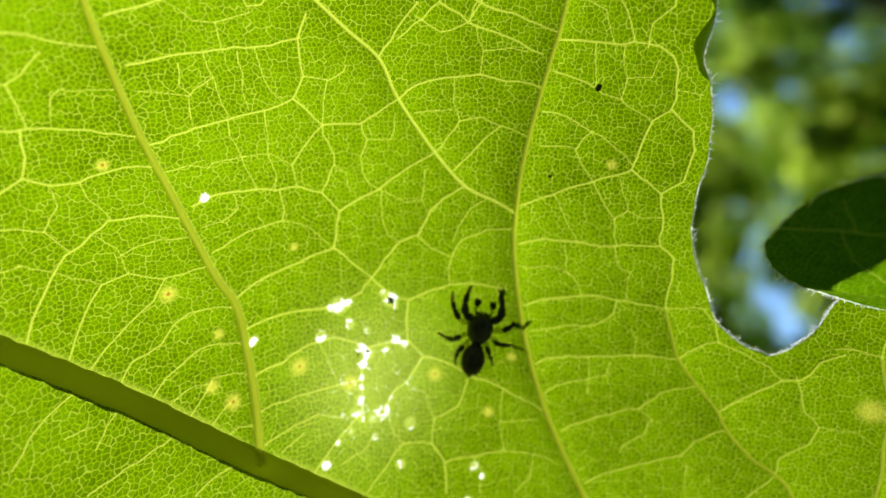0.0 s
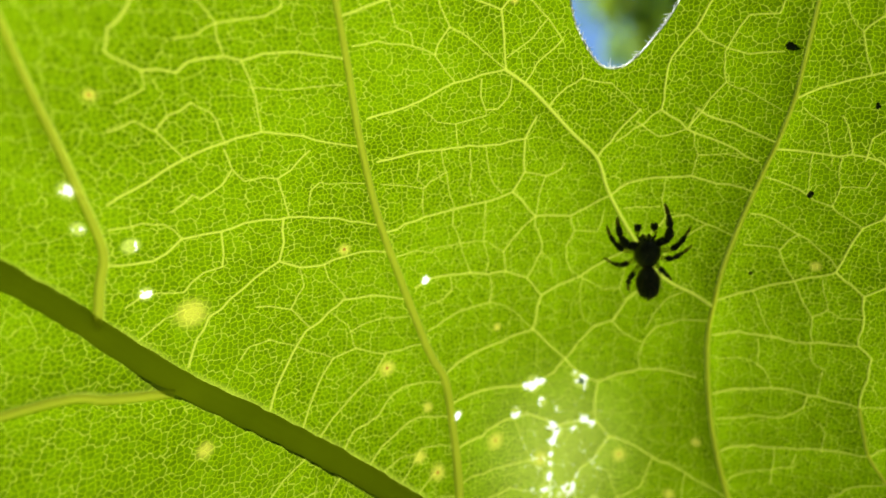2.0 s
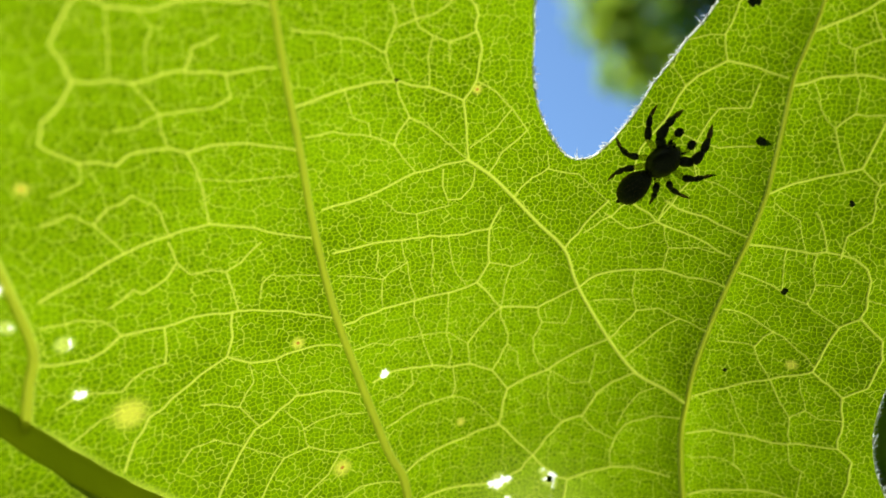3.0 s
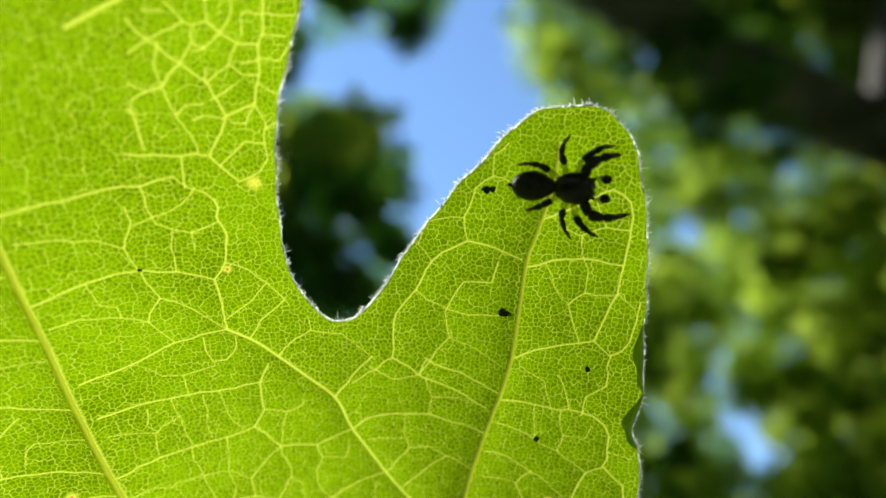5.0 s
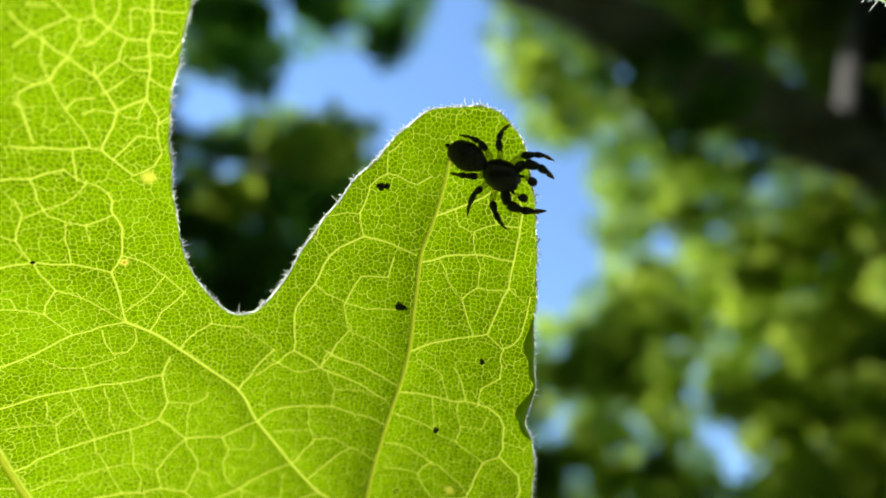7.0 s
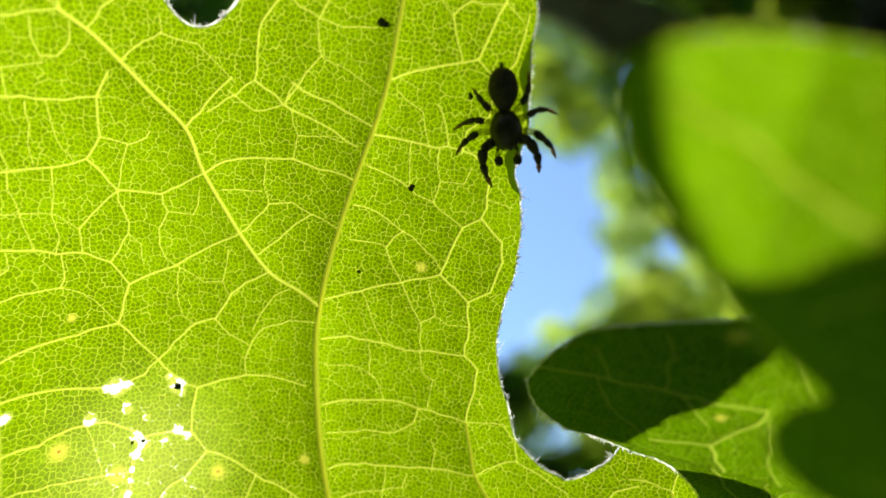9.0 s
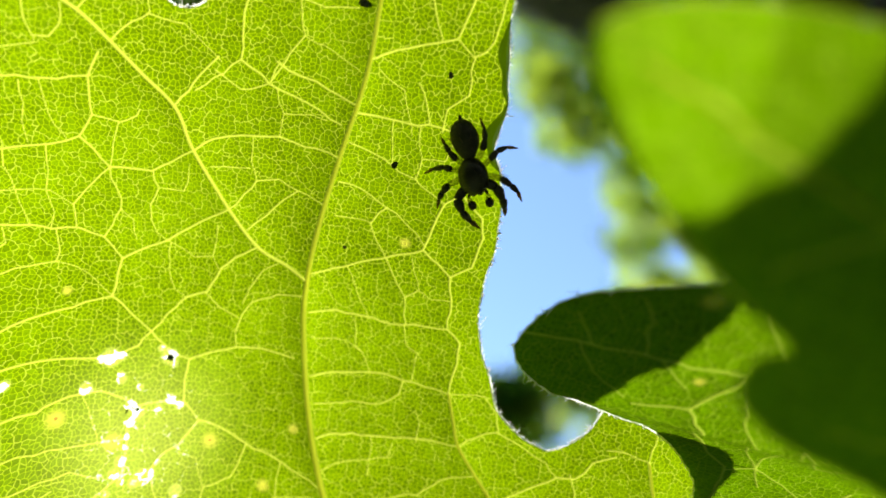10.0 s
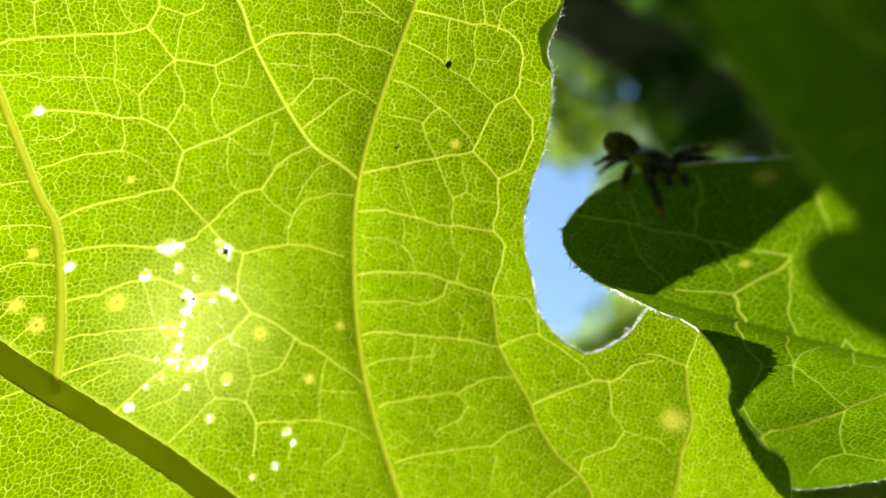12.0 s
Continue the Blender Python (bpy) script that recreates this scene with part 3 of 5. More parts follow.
vein(4, (-4.0, 2.1), (-2.9, 3.3), (-1.8, 4.5), (-1.0, 5.2))
vein(3, (-3.2, 1.1), (-4.6, 0.0), (-5.5, -0.9), (-6.4, -2.7), (-7.5, -3.0), (-8.8, -4.3), (-9.7, -5.5))
vein(4, (-6.4, -2.7), (-5.6, -3.6), (-4.2, -4.2))
vein(4, (0.0, -1.8), (-1.7, -2.1), (-3.4, -3.0), (-4.0, -4.0), (-4.3, -5.2), (-4.2, -6.2))
vein(5, (-5.9, 2.1), (-5.9, 0.9), (-6.1, -0.1), (-5.7, -0.9))
vein(5, (-9.7, 1.2), (-7.3, -0.3), (-6.1, -0.1))
vein(5, (-8.8, 0.5), (-8.9, -1.4), (-8.3, -2.7), (-7.7, -3.1))
vein(5, (-4.0, -3.2), (-3.5, -1.9), (-2.8, -0.7), (-1.9, 0.1))
vein(3, (-9.7, -5.5), (-8.4, -6.9), (-7.2, -7.3))
vein(3, (-7.2, -7.3), (-5.2, -6.6), (-4.2, -6.2), (-2.0, -6.2), (-0.3, -6.4))
vein(3, (-18.1, -7.3), (-15.8, -7.1), (-13.6, -7.2), (-12.0, -7.3), (-10.4, -6.5), (-9.7, -5.5))
vein(3, (-7.2, -7.3), (-7.4, -8.7), (-7.3, -10.1), (-6.3, -11.3))
vein(3, (-17.6, -10.2), (-15.9, -10.1), (-14.2, -9.4), (-12.5, -9.3), (-11.2, -9.7), (-10.2, -10.3), (-8.2, -10.0), (-7.3, -10.3))
vein(3, (-6.3, -11.3), (-7.5, -12.9), (-8.8, -13.7), (-9.0, -14.2))
vein(4, (-17.3, -12.4), (-15.7, -12.4), (-13.0, -12.4), (-10.7, -12.3))
vein(3, (-10.2, -10.5), (-10.7, -11.8), (-10.7, -13.2), (-10.8, -14.4), (-12.0, -15.4), (-13.2, -16.4), (-14.2, -17.3))
vein(3, (-6.3, -11.3), (-4.6, -11.8), (-3.0, -12.7), (-0.6, -13.7), (2.0, -14.9))
vein(4, (-3.0, -12.7), (-3.8, -14.9), (-5.6, -15.6), (-5.9, -17.2))
vein(4, (-5.9, -17.2), (-7.9, -16.9), (-9.2, -18.0), (-10.6, -19.4))
vein(3, (-5.9, -17.2), (-5.0, -18.5), (-5.0, -20.6))
vein(4, (-9.0, -14.2), (-8.8, -15.5), (-8.0, -16.9))
vein(4, (-17.1, -14.4), (-16.1, -14.3), (-13.8, -13.9), (-12.0, -14.5))
vein(4, (-5.0, -18.5), (-3.3, -18.4), (-0.8, -18.1), (1.7, -18.2), (3.1, -18.8))
vein(5, (-0.6, -13.7), (-0.9, -15.7), (-0.9, -16.1), (-0.6, -18.1))
vein(5, (-0.9, -16.1), (1.8, -15.7))
vein(5, (-7.5, -13.3), (-6.3, -13.8), (-5.6, -15.6))
vein(5, (-13.7, -9.1), (-12.6, -11.4), (-12.3, -12.6))
vein(5, (-16.1, -15.3), (-14.6, -14.7))
vein(5, (-12.3, -17.3), (-10.5, -16.7), (-10.1, -16.1))
vein(5, (-2.6, -20.9), (-2.3, -19.4), (-2.9, -18.4))
vein(5, (0.1, -21.0), (1.2, -19.9), (1.4, -18.4))
vein(3, (2.1, 10.8), (4.2, 10.7), (5.7, 10.6), (6.3, 10.8), (7.8, 10.5))
vein(4, (6.3, 10.8), (6.0, 12.0), (5.4, 13.1))
vein(3, (7.8, 10.5), (8.5, 10.0), (8.9, 9.2), (8.9, 8.2), (9.0, 7.5), (8.8, 6.8), (7.9, 6.0))
vein(3, (7.9, 6.0), (7.5, 4.3), (7.1, 3.0), (7.1, 2.7), (4.7, 1.7), (2.5, 0.7), (0.3, -0.1))
vein(4, (1.8, 8.9), (3.1, 8.5), (4.3, 8.0), (5.0, 7.5), (6.0, 7.2), (7.0, 6.5), (7.9, 6.0))
vein(4, (1.4, 6.3), (3.0, 6.0), (4.7, 5.1), (5.6, 4.4), (6.5, 3.7), (7.1, 3.0))
vein(4, (4.6, 5.1), (3.8, 4.1), (3.7, 3.8), (4.1, 2.8), (4.9, 1.7))
vein(5, (1.4, 4.0), (3.1, 4.0), (3.7, 3.9))
vein(3, (8.8, 6.8), (9.5, 6.1), (10.2, 5.5), (10.4, 4.2), (10.3, 3.0), (10.1, 2.1), (8.9, 1.2))
vein(3, (7.1, 2.7), (8.2, 1.9), (8.9, 1.2), (9.2, -0.3), (9.3, -1.1), (9.3, -2.4))
vein(4, (4.9, 1.7), (5.7, 0.2), (6.4, -0.8), (6.7, -2.6))
vein(5, (2.5, 0.7), (3.1, -0.4), (3.5, -1.2), (4.3, -2.8))
vein(3, (0.4, -2.9), (2.1, -2.6), (3.9, -2.6), (5.7, -2.9), (7.1, -2.6), (9.3, -2.4))
vein(5, (6.4, -0.8), (7.2, -0.1), (8.0, -0.6), (9.3, -0.4))
vein(5, (6.5, 2.0), (6.8, 1.1), (7.2, -0.1))
vein(5, (5.8, 10.6), (5.9, 9.5), (6.2, 8.6), (7.5, 8.7), (7.8, 9.7))
vein(5, (4.2, 10.6), (4.3, 9.4), (4.5, 8.0))
vein(5, (6.0, 7.2), (6.2, 8.6))
vein(5, (8.9, 8.0), (10.5, 7.7))
vein(3, (9.3, -2.4), (10.1, -3.2), (10.2, -4.6), (9.9, -6.8))
vein(3, (0.9, -7.4), (3.0, -6.9), (5.2, -6.5), (7.0, -6.6), (8.4, -6.7), (9.9, -6.8))
vein(5, (3.4, -2.9), (3.7, -4.9), (4.2, -5.3), (4.8, -6.6))
vein(5, (6.6, -2.8), (6.9, -4.2), (7.6, -4.5), (7.5, -6.6))
vein(5, (0.7, -4.7), (1.8, -4.6), (3.1, -4.7), (4.2, -5.3))
vein(4, (7.0, -6.6), (6.9, -7.7), (5.7, -8.7), (3.8, -9.0), (1.3, -9.3))
vein(3, (1.7, -11.6), (2.8, -11.3), (4.6, -11.1), (6.8, -10.9), (9.0, -10.5), (11.1, -10.2))
vein(4, (11.1, -10.2), (11.9, -9.5), (13.4, -8.8), (13.1, -7.6), (12.2, -6.5))
vein(5, (9.9, -6.8), (11.7, -6.5), (12.6, -6.6))
vein(4, (13.4, -8.9), (15.6, -9.8), (16.6, -10.3), (17.4, -11.1))
vein(3, (13.8, -13.8), (15.1, -12.8), (16.4, -12.0), (17.4, -11.1), (18.5, -10.9), (19.0, -10.4), (19.5, -9.5), (20.7, -8.7))
vein(4, (3.4, -16.4), (5.7, -15.6), (8.8, -14.5), (10.2, -13.2), (12.3, -12.1))
vein(4, (5.0, -20.0), (7.2, -19.2), (9.6, -18.4), (11.6, -17.8), (12.5, -16.5), (14.1, -15.2))
vein(5, (8.8, -14.5), (9.7, -15.3), (9.2, -16.4), (7.8, -17.4), (7.6, -18.0))
vein(5, (2.2, -13.7), (3.4, -13.2), (5.3, -12.7), (6.7, -12.3), (6.8, -11.3))
vein(5, (5.3, -11.1), (5.4, -12.7), (5.3, -13.9))
vein(5, (8.3, -10.8), (8.4, -9.4), (8.0, -8.6))
vein(5, (12.0, -20.7), (12.0, -18.2))
vein(3, (-32.5, 25.5), (-32.8, 24.8), (-33.2, 23.7))
vein(3, (-32.6, 25.1), (-31.3, 25.1), (-30.1, 25.2), (-29.3, 25.6))
vein(3, (-33.2, 23.7), (-33.7, 23.3), (-34.2, 22.4), (-34.8, 21.5))
vein(3, (-33.2, 23.7), (-32.4, 23.2), (-30.7, 23.2), (-29.6, 23.6), (-27.8, 23.7), (-26.4, 23.8), (-25.4, 23.5))
vein(4, (-30.1, 25.2), (-29.8, 24.4), (-29.6, 23.6))
vein(3, (-34.8, 21.5), (-34.2, 19.9), (-32.0, 19.8), (-31.2, 20.0), (-29.9, 20.4), (-27.9, 20.3), (-25.6, 20.6))
vein(3, (-34.2, 19.9), (-34.9, 18.9), (-35.7, 17.9), (-36.1, 16.9))
vein(5, (-32.4, 23.2), (-32.6, 21.7), (-32.8, 20.0))
vein(5, (-31.3, 23.2), (-30.9, 22.3), (-31.4, 21.2), (-31.3, 20.2))
vein(4, (-29.7, 20.4), (-29.2, 21.5), (-28.1, 22.1))
vein(4, (-32.0, 19.8), (-31.5, 19.0), (-31.1, 18.2), (-31.1, 17.4), (-30.9, 16.6))
vein(4, (-31.1, 18.2), (-29.6, 18.4), (-28.6, 18.5), (-27.9, 19.0), (-27.9, 20.2))
vein(5, (-31.1, 18.2), (-32.1, 17.7), (-33.1, 17.4))
vein(3, (-36.1, 16.9), (-35.8, 16.6), (-34.7, 15.9), (-33.2, 15.7), (-32.6, 16.2), (-30.9, 16.5), (-30.1, 16.2), (-29.0, 16.5), (-27.4, 16.6), (-25.7, 16.4), (-24.7, 16.2))
vein(4, (-30.1, 16.2), (-29.8, 15.2), (-29.6, 14.1), (-29.5, 12.2))
vein(5, (-29.8, 14.7), (-27.9, 14.5), (-26.4, 14.6), (-24.9, 14.7))
vein(5, (-36.2, 14.2), (-34.8, 14.9), (-34.7, 15.9))
vein(4, (-36.8, 12.7), (-35.5, 13.1), (-34.6, 12.6), (-33.9, 13.4), (-32.9, 14.0), (-31.9, 13.4), (-31.4, 11.7))
vein(3, (-37.3, 8.7), (-35.3, 9.8), (-33.5, 10.9), (-31.4, 11.7), (-29.5, 12.1), (-28.0, 11.8), (-26.0, 11.2), (-24.1, 10.9))
vein(4, (-34.6, 12.6), (-34.1, 11.8), (-33.5, 10.9))
vein(4, (-31.5, 11.3), (-31.3, 10.1), (-30.6, 9.3), (-29.6, 9.4), (-28.9, 9.1), (-28.1, 9.7), (-27.0, 10.8))
vein(4, (-31.3, 9.9), (-31.9, 9.0), (-32.9, 8.4), (-33.3, 8.7), (-34.5, 7.8))
vein(4, (-28.9, 9.1), (-28.6, 8.0), (-28.4, 6.8))
vein(4, (-37.4, 7.3), (-36.5, 7.2), (-36.0, 7.4), (-34.8, 7.2), (-34.1, 6.2))
vein(3, (-37.5, 5.3), (-36.4, 5.1), (-34.9, 5.3), (-34.1, 6.2), (-32.1, 6.3), (-30.9, 6.6), (-28.4, 6.7), (-26.8, 6.4), (-22.9, 5.6))
vein(3, (-28.7, 6.7), (-28.9, 5.1), (-29.1, 3.9))
vein(3, (-34.1, -1.5), (-33.9, -0.6), (-33.0, 1.1), (-31.2, 2.5), (-29.8, 3.5), (-29.1, 3.9))
vein(3, (-29.1, 3.9), (-27.9, 3.3), (-26.5, 3.2), (-25.2, 3.6), (-24.2, 3.8), (-22.5, 3.7))
vein(4, (-32.1, 6.3), (-32.0, 5.3), (-32.2, 4.1), (-33.2, 4.0), (-34.2, 2.9), (-36.2, 3.1), (-37.1, 2.6))
vein(5, (-36.5, 0.6), (-35.2, 1.5), (-34.2, 1.9))
vein(5, (-31.4, -1.8), (-30.9, -1.2), (-29.7, -1.0))
vein(5, (-26.5, 3.2), (-26.2, 2.2), (-25.2, 0.8))
vein(5, (-27.9, 3.1), (-27.7, 2.0), (-28.5, 0.7))
vein(3, (-25.3, 24.2), (-23.9, 24.4), (-22.2, 24.7), (-20.4, 25.1), (-18.9, 25.2), (-17.2, 25.6))
vein(4, (-17.2, 25.6), (-16.4, 24.8), (-15.3, 24.1))
vein(3, (-15.3, 24.1), (-15.2, 23.0), (-14.8, 21.9), (-15.0, 20.0), (-15.7, 18.9))
vein(4, (-18.9, 25.2), (-18.6, 23.8), (-18.4, 22.9), (-17.6, 22.3), (-16.6, 22.2), (-15.2, 22.7))
vein(5, (-17.6, 22.3), (-17.8, 21.3), (-17.7, 19.6))
vein(5, (-16.6, 22.2), (-16.6, 21.0))
vein(4, (-19.8, 24.0), (-19.5, 23.0), (-20.0, 21.9), (-20.1, 21.4), (-19.5, 19.8))
vein(5, (-19.5, 22.8), (-18.3, 23.3), (-17.0, 23.9), (-16.2, 24.9))
vein(4, (-24.8, 22.5), (-23.1, 22.3), (-21.6, 22.2), (-20.1, 21.4))
vein(3, (-24.7, 18.6), (-23.5, 19.0), (-22.3, 19.5), (-20.8, 19.8), (-19.3, 19.9), (-17.5, 19.6), (-15.7, 18.9))
vein(3, (-15.7, 18.9), (-15.5, 17.2), (-15.2, 15.4))
vein(4, (-19.5, 19.8), (-18.8, 17.9), (-19.6, 16.3), (-18.4, 14.7))
vein(4, (-18.8, 17.9), (-17.5, 17.2), (-16.1, 16.1), (-15.2, 15.4))
vein(4, (-24.3, 16.9), (-23.0, 17.1), (-21.4, 16.9), (-20.4, 16.7), (-19.6, 16.3))
vein(3, (-23.6, 12.6), (-22.1, 12.9), (-20.5, 13.5), (-18.4, 14.6), (-16.7, 15.0), (-15.2, 15.4))
vein(4, (-15.0, 20.0), (-13.8, 19.4), (-12.8, 18.5), (-11.8, 17.1), (-13.2, 15.8), (-14.0, 14.5))
vein(5, (-12.8, 18.4), (-13.6, 17.3), (-15.2, 16.1))
vein(4, (-16.7, 14.8), (-16.7, 13.5), (-16.3, 12.8), (-15.6, 12.8), (-14.9, 13.5), (-14.8, 14.8))
vein(5, (-20.1, 12.8), (-19.4, 12.1), (-18.2, 11.9), (-16.3, 12.4), (-16.3, 12.8))
vein(5, (-18.2, 11.9), (-18.0, 10.4))
vein(4, (-12.3, 13.0), (-11.2, 14.2), (-10.2, 14.8), (-8.3, 14.5))
vein(5, (-10.2, 14.8), (-10.4, 15.9))
vein(5, (-8.3, 14.5), (-7.7, 13.9), (-6.1, 12.6))
vein(5, (-22.3, 19.5), (-21.9, 17.9), (-21.1, 17.6), (-20.9, 16.9))
vein(3, (-14.7, 37.2), (-13.6, 36.5), (-12.2, 35.5))
vein(3, (-12.2, 35.5), (-11.2, 36.1), (-10.8, 37.4), (-10.9, 38.5))
vein(3, (-12.2, 35.5), (-12.2, 34.2), (-12.5, 32.6), (-12.5, 31.2), (-12.8, 29.6))
vein(3, (-12.8, 29.6), (-14.3, 28.9))
vein(3, (-14.3, 28.9), (-15.3, 26.7))
vein(3, (-19.4, 27.0), (-18.0, 26.9), (-15.3, 26.7))
vein(3, (-14.3, 28.9), (-15.2, 30.7), (-16.3, 31.7), (-17.7, 32.9), (-18.5, 33.9))
vein(3, (-15.3, 26.7), (-13.9, 25.1))
vein(3, (-14.9, 33.8), (-13.5, 32.8), (-12.5, 32.7))
vein(3, (-17.9, 30.3), (-17.2, 30.6), (-16.3, 31.7))
vein(3, (-19.0, 29.3), (-18.7, 29.2), (-18.4, 27.2))
vein(4, (-12.8, 29.6), (-12.3, 28.5), (-12.4, 26.5), (-12.8, 25.7), (-13.9, 25.1))
vein(4, (-17.9, 30.3), (-18.8, 30.7))
vein(4, (-17.9, 30.3), (-18.6, 29.9), (-18.8, 29.2))
vein(4, (-14.3, 38.4), (-13.6, 37.5), (-12.5, 37.8), (-11.6, 38.4))
vein(4, (-11.6, 38.4), (-10.8, 37.8))
vein(4, (-12.5, 37.8), (-13.1, 36.3))
vein(4, (-12.5, 37.8), (-12.3, 36.8), (-12.3, 36.1))
vein(4, (-13.6, 37.5), (-14.4, 37.0))
vein(4, (-17.2, 30.6), (-16.7, 28.9), (-16.0, 27.9), (-15.8, 26.8))
vein(4, (-16.8, 34.8), (-16.0, 33.8), (-15.6, 33.6), (-14.9, 33.8))
vein(4, (-15.6, 33.6), (-15.7, 32.7), (-16.3, 31.7))
vein(4, (-16.0, 36.2), (-15.0, 34.8), (-14.9, 33.8))
vein(4, (-15.0, 34.8), (-14.3, 35.3), (-13.7, 35.2))
vein(4, (-13.2, 35.8), (-13.7, 35.2), (-13.7, 34.4), (-14.2, 33.4))
vein(4, (-12.2, 34.2), (-13.0, 34.4), (-13.2, 34.2), (-13.3, 33.1))
vein(4, (-12.2, 34.3), (-10.7, 34.2))
vein(4, (-13.5, 32.8), (-14.0, 31.7), (-15.1, 30.7))
vein(4, (-14.2, 33.4), (-15.2, 32.4), (-15.7, 32.3))
vein(4, (-14.0, 31.7), (-13.4, 31.1), (-12.6, 31.1))
vein(4, (-12.4, 32.0), (-11.5, 31.9), (-11.0, 32.6))
vein(4, (-12.5, 31.9), (-13.4, 31.7))
vein(4, (-12.6, 30.7), (-11.5, 29.9))
vein(4, (-12.4, 27.3), (-13.5, 27.5), (-14.4, 26.5), (-14.8, 26.1))
vein(4, (-12.9, 29.4), (-13.4, 28.4), (-14.1, 28.6))
vein(4, (-12.3, 28.2), (-11.8, 28.5))
vein(4, (-16.7, 26.7), (-16.7, 25.6), (-16.7, 24.9))
vein(4, (-15.0, 29.8), (-13.8, 30.6))
vein(4, (-15.3, 29.6), (-16.2, 29.5), (-16.7, 29.0))
vein(4, (-17.8, 37.7), (-16.7, 36.2))
vein(4, (-16.2, 38.0), (-15.7, 37.2))
vein(4, (-17.4, 38.2), (-16.9, 37.1))
vein(4, (-13.7, 35.2), (-14.2, 35.2))
vein(4, (-12.3, 33.2), (-11.1, 33.1))
vein(4, (-16.0, 28.7), (-15.4, 29.0), (-14.4, 28.8))
vein(4, (-14.2, 36.7), (-14.6, 35.6), (-14.3, 35.3))
vein(4, (-17.8, 34.3), (-16.9, 34.3))
vein(4, (-16.0, 33.8), (-17.1, 33.2), (-17.6, 32.9))
vein(4, (-17.2, 32.7), (-17.5, 31.7), (-17.2, 30.6))
vein(4, (-18.6, 32.2), (-17.7, 32.9))
vein(4, (-15.7, 32.7), (-15.0, 32.5))
vein(4, (-15.1, 31.5), (-15.2, 30.7))
vein(4, (-0.7, 21.6), (-1.0, 23.0), (-0.3, 24.8), (0.6, 25.7), (2.4, 25.1), (3.2, 25.7))
vein(5, (0.6, 25.7), (0.6, 26.9), (1.4, 27.6))
vein(3, (-0.7, 21.6), (0.9, 21.3), (2.5, 20.8))
vein(3, (-0.7, 21.6), (-2.1, 20.7), (-2.8, 20.1), (-3.6, 18.0), (-4.5, 16.9), (-5.0, 15.6), (-5.0, 12.9))
vein(4, (-5.0, 12.9), (-7.6, 10.7))
vein(3, (-5.0, 12.9), (-3.2, 11.8), (-1.0, 10.9), (1.2, 9.9))
vein(4, (-3.6, 18.0), (-2.8, 17.4), (-1.6, 16.9), (-0.4, 16.6), (1.5, 16.8))
vein(3, (3.6, 23.4), (5.3, 24.2), (7.5, 25.3))
vein(3, (7.5, 25.3), (8.5, 24.7), (8.7, 23.8), (8.6, 22.4), (8.4, 20.9), (8.2, 19.2), (7.2, 15.9))
vein(3, (2.9, 20.4), (4.2, 20.8), (6.1, 21.1), (8.4, 20.9))
vein(3, (2.6, 14.1), (4.5, 15.0), (7.2, 15.9))
vein(4, (7.2, 15.9), (8.2, 15.0), (8.3, 12.9), (7.2, 11.8), (7.1, 10.4))
vein(4, (8.2, 15.0), (9.3, 16.0), (9.5, 17.9), (9.6, 18.7))
vein(5, (8.2, 19.2), (9.3, 18.3))
vein(4, (5.5, 18.1), (6.4, 18.9), (8.2, 19.0))
vein(4, (5.5, 18.1), (6.0, 16.6), (6.4, 15.6))
vein(5, (6.4, 18.9), (6.5, 20.4), (6.1, 21.1))
vein(5, (3.9, 20.7), (4.6, 19.1), (5.5, 18.1))
vein(4, (8.6, 23.0), (7.3, 23.1), (6.6, 24.6))
vein(5, (4.7, 23.8), (5.0, 22.8), (5.9, 22.5), (7.3, 23.1))
vein(5, (5.9, 22.5), (6.1, 21.1))
vein(4, (1.2, 20.4), (0.9, 19.0), (-0.8, 18.9), (-1.8, 16.7), (-1.4, 14.8), (-3.2, 11.8))
vein(5, (-1.4, 14.8), (0.3, 14.1), (1.9, 13.3))
vein(5, (3.1, 13.5), (4.6, 12.5), (5.4, 9.9))
vein(5, (-2.8, 20.1), (-3.6, 21.2), (-3.2, 22.5), (-1.8, 23.0), (-1.0, 23.0))
vein(4, (20.1, -8.4), (21.2, -8.2), (22.6, -8.5))
vein(4, (22.6, -8.5), (23.0, -5.7))
vein(4, (18.2, -10.7), (19.1, -13.1), (20.1, -14.4), (19.5, -15.7), (17.8, -16.9), (17.4, -18.3), (15.7, -20.9))
vein(5, (20.1, -14.3), (22.2, -14.4), (23.3, -15.1))

for u, v, r in ((-8.39, -7.30, 0.24), (-10.84, -10.66, 0.11), (-10.20, -10.56, 0.13)):
    blade.holes.append((u, v, r))
for u, v, r in ((-12.03, -7.27, 0.62), (-12.61, -7.31, 0.31), (-11.44, -7.19, 0.35), (-8.46, -7.25, 0.58), (-9.00, -6.70, 0.27), (-8.16, -7.67, 0.31), (-11.31, -8.69, 0.35), (-11.41, -8.38, 0.23), (-10.14, -9.22, 0.23), (-13.34, -9.05, 0.42), (-8.17, -10.00, 0.42), (-7.58, -10.33, 0.35), (-8.88, -10.58, 0.27)):
    blade.blot(blade.thin, u, v, r * 0.85)
for u, v, r in ((-10.59, -10.36, 0.46), (-10.14, -10.80, 0.50), (-10.56, -11.33, 0.35), (-10.68, -12.19, 0.23), (-10.79, -12.82, 0.23), (-10.98, -13.64, 0.38), (-11.25, -14.33, 0.42), (-10.81, -14.87, 0.27), (-9.53, -14.75, 0.62), (-10.02, -15.02, 0.42), (-9.03, -14.55, 0.35), (-7.39, -15.73, 0.46), (-9.88, -16.16, 0.27)):
    blade.blot(blade.thin, u, v, r * 0.85)
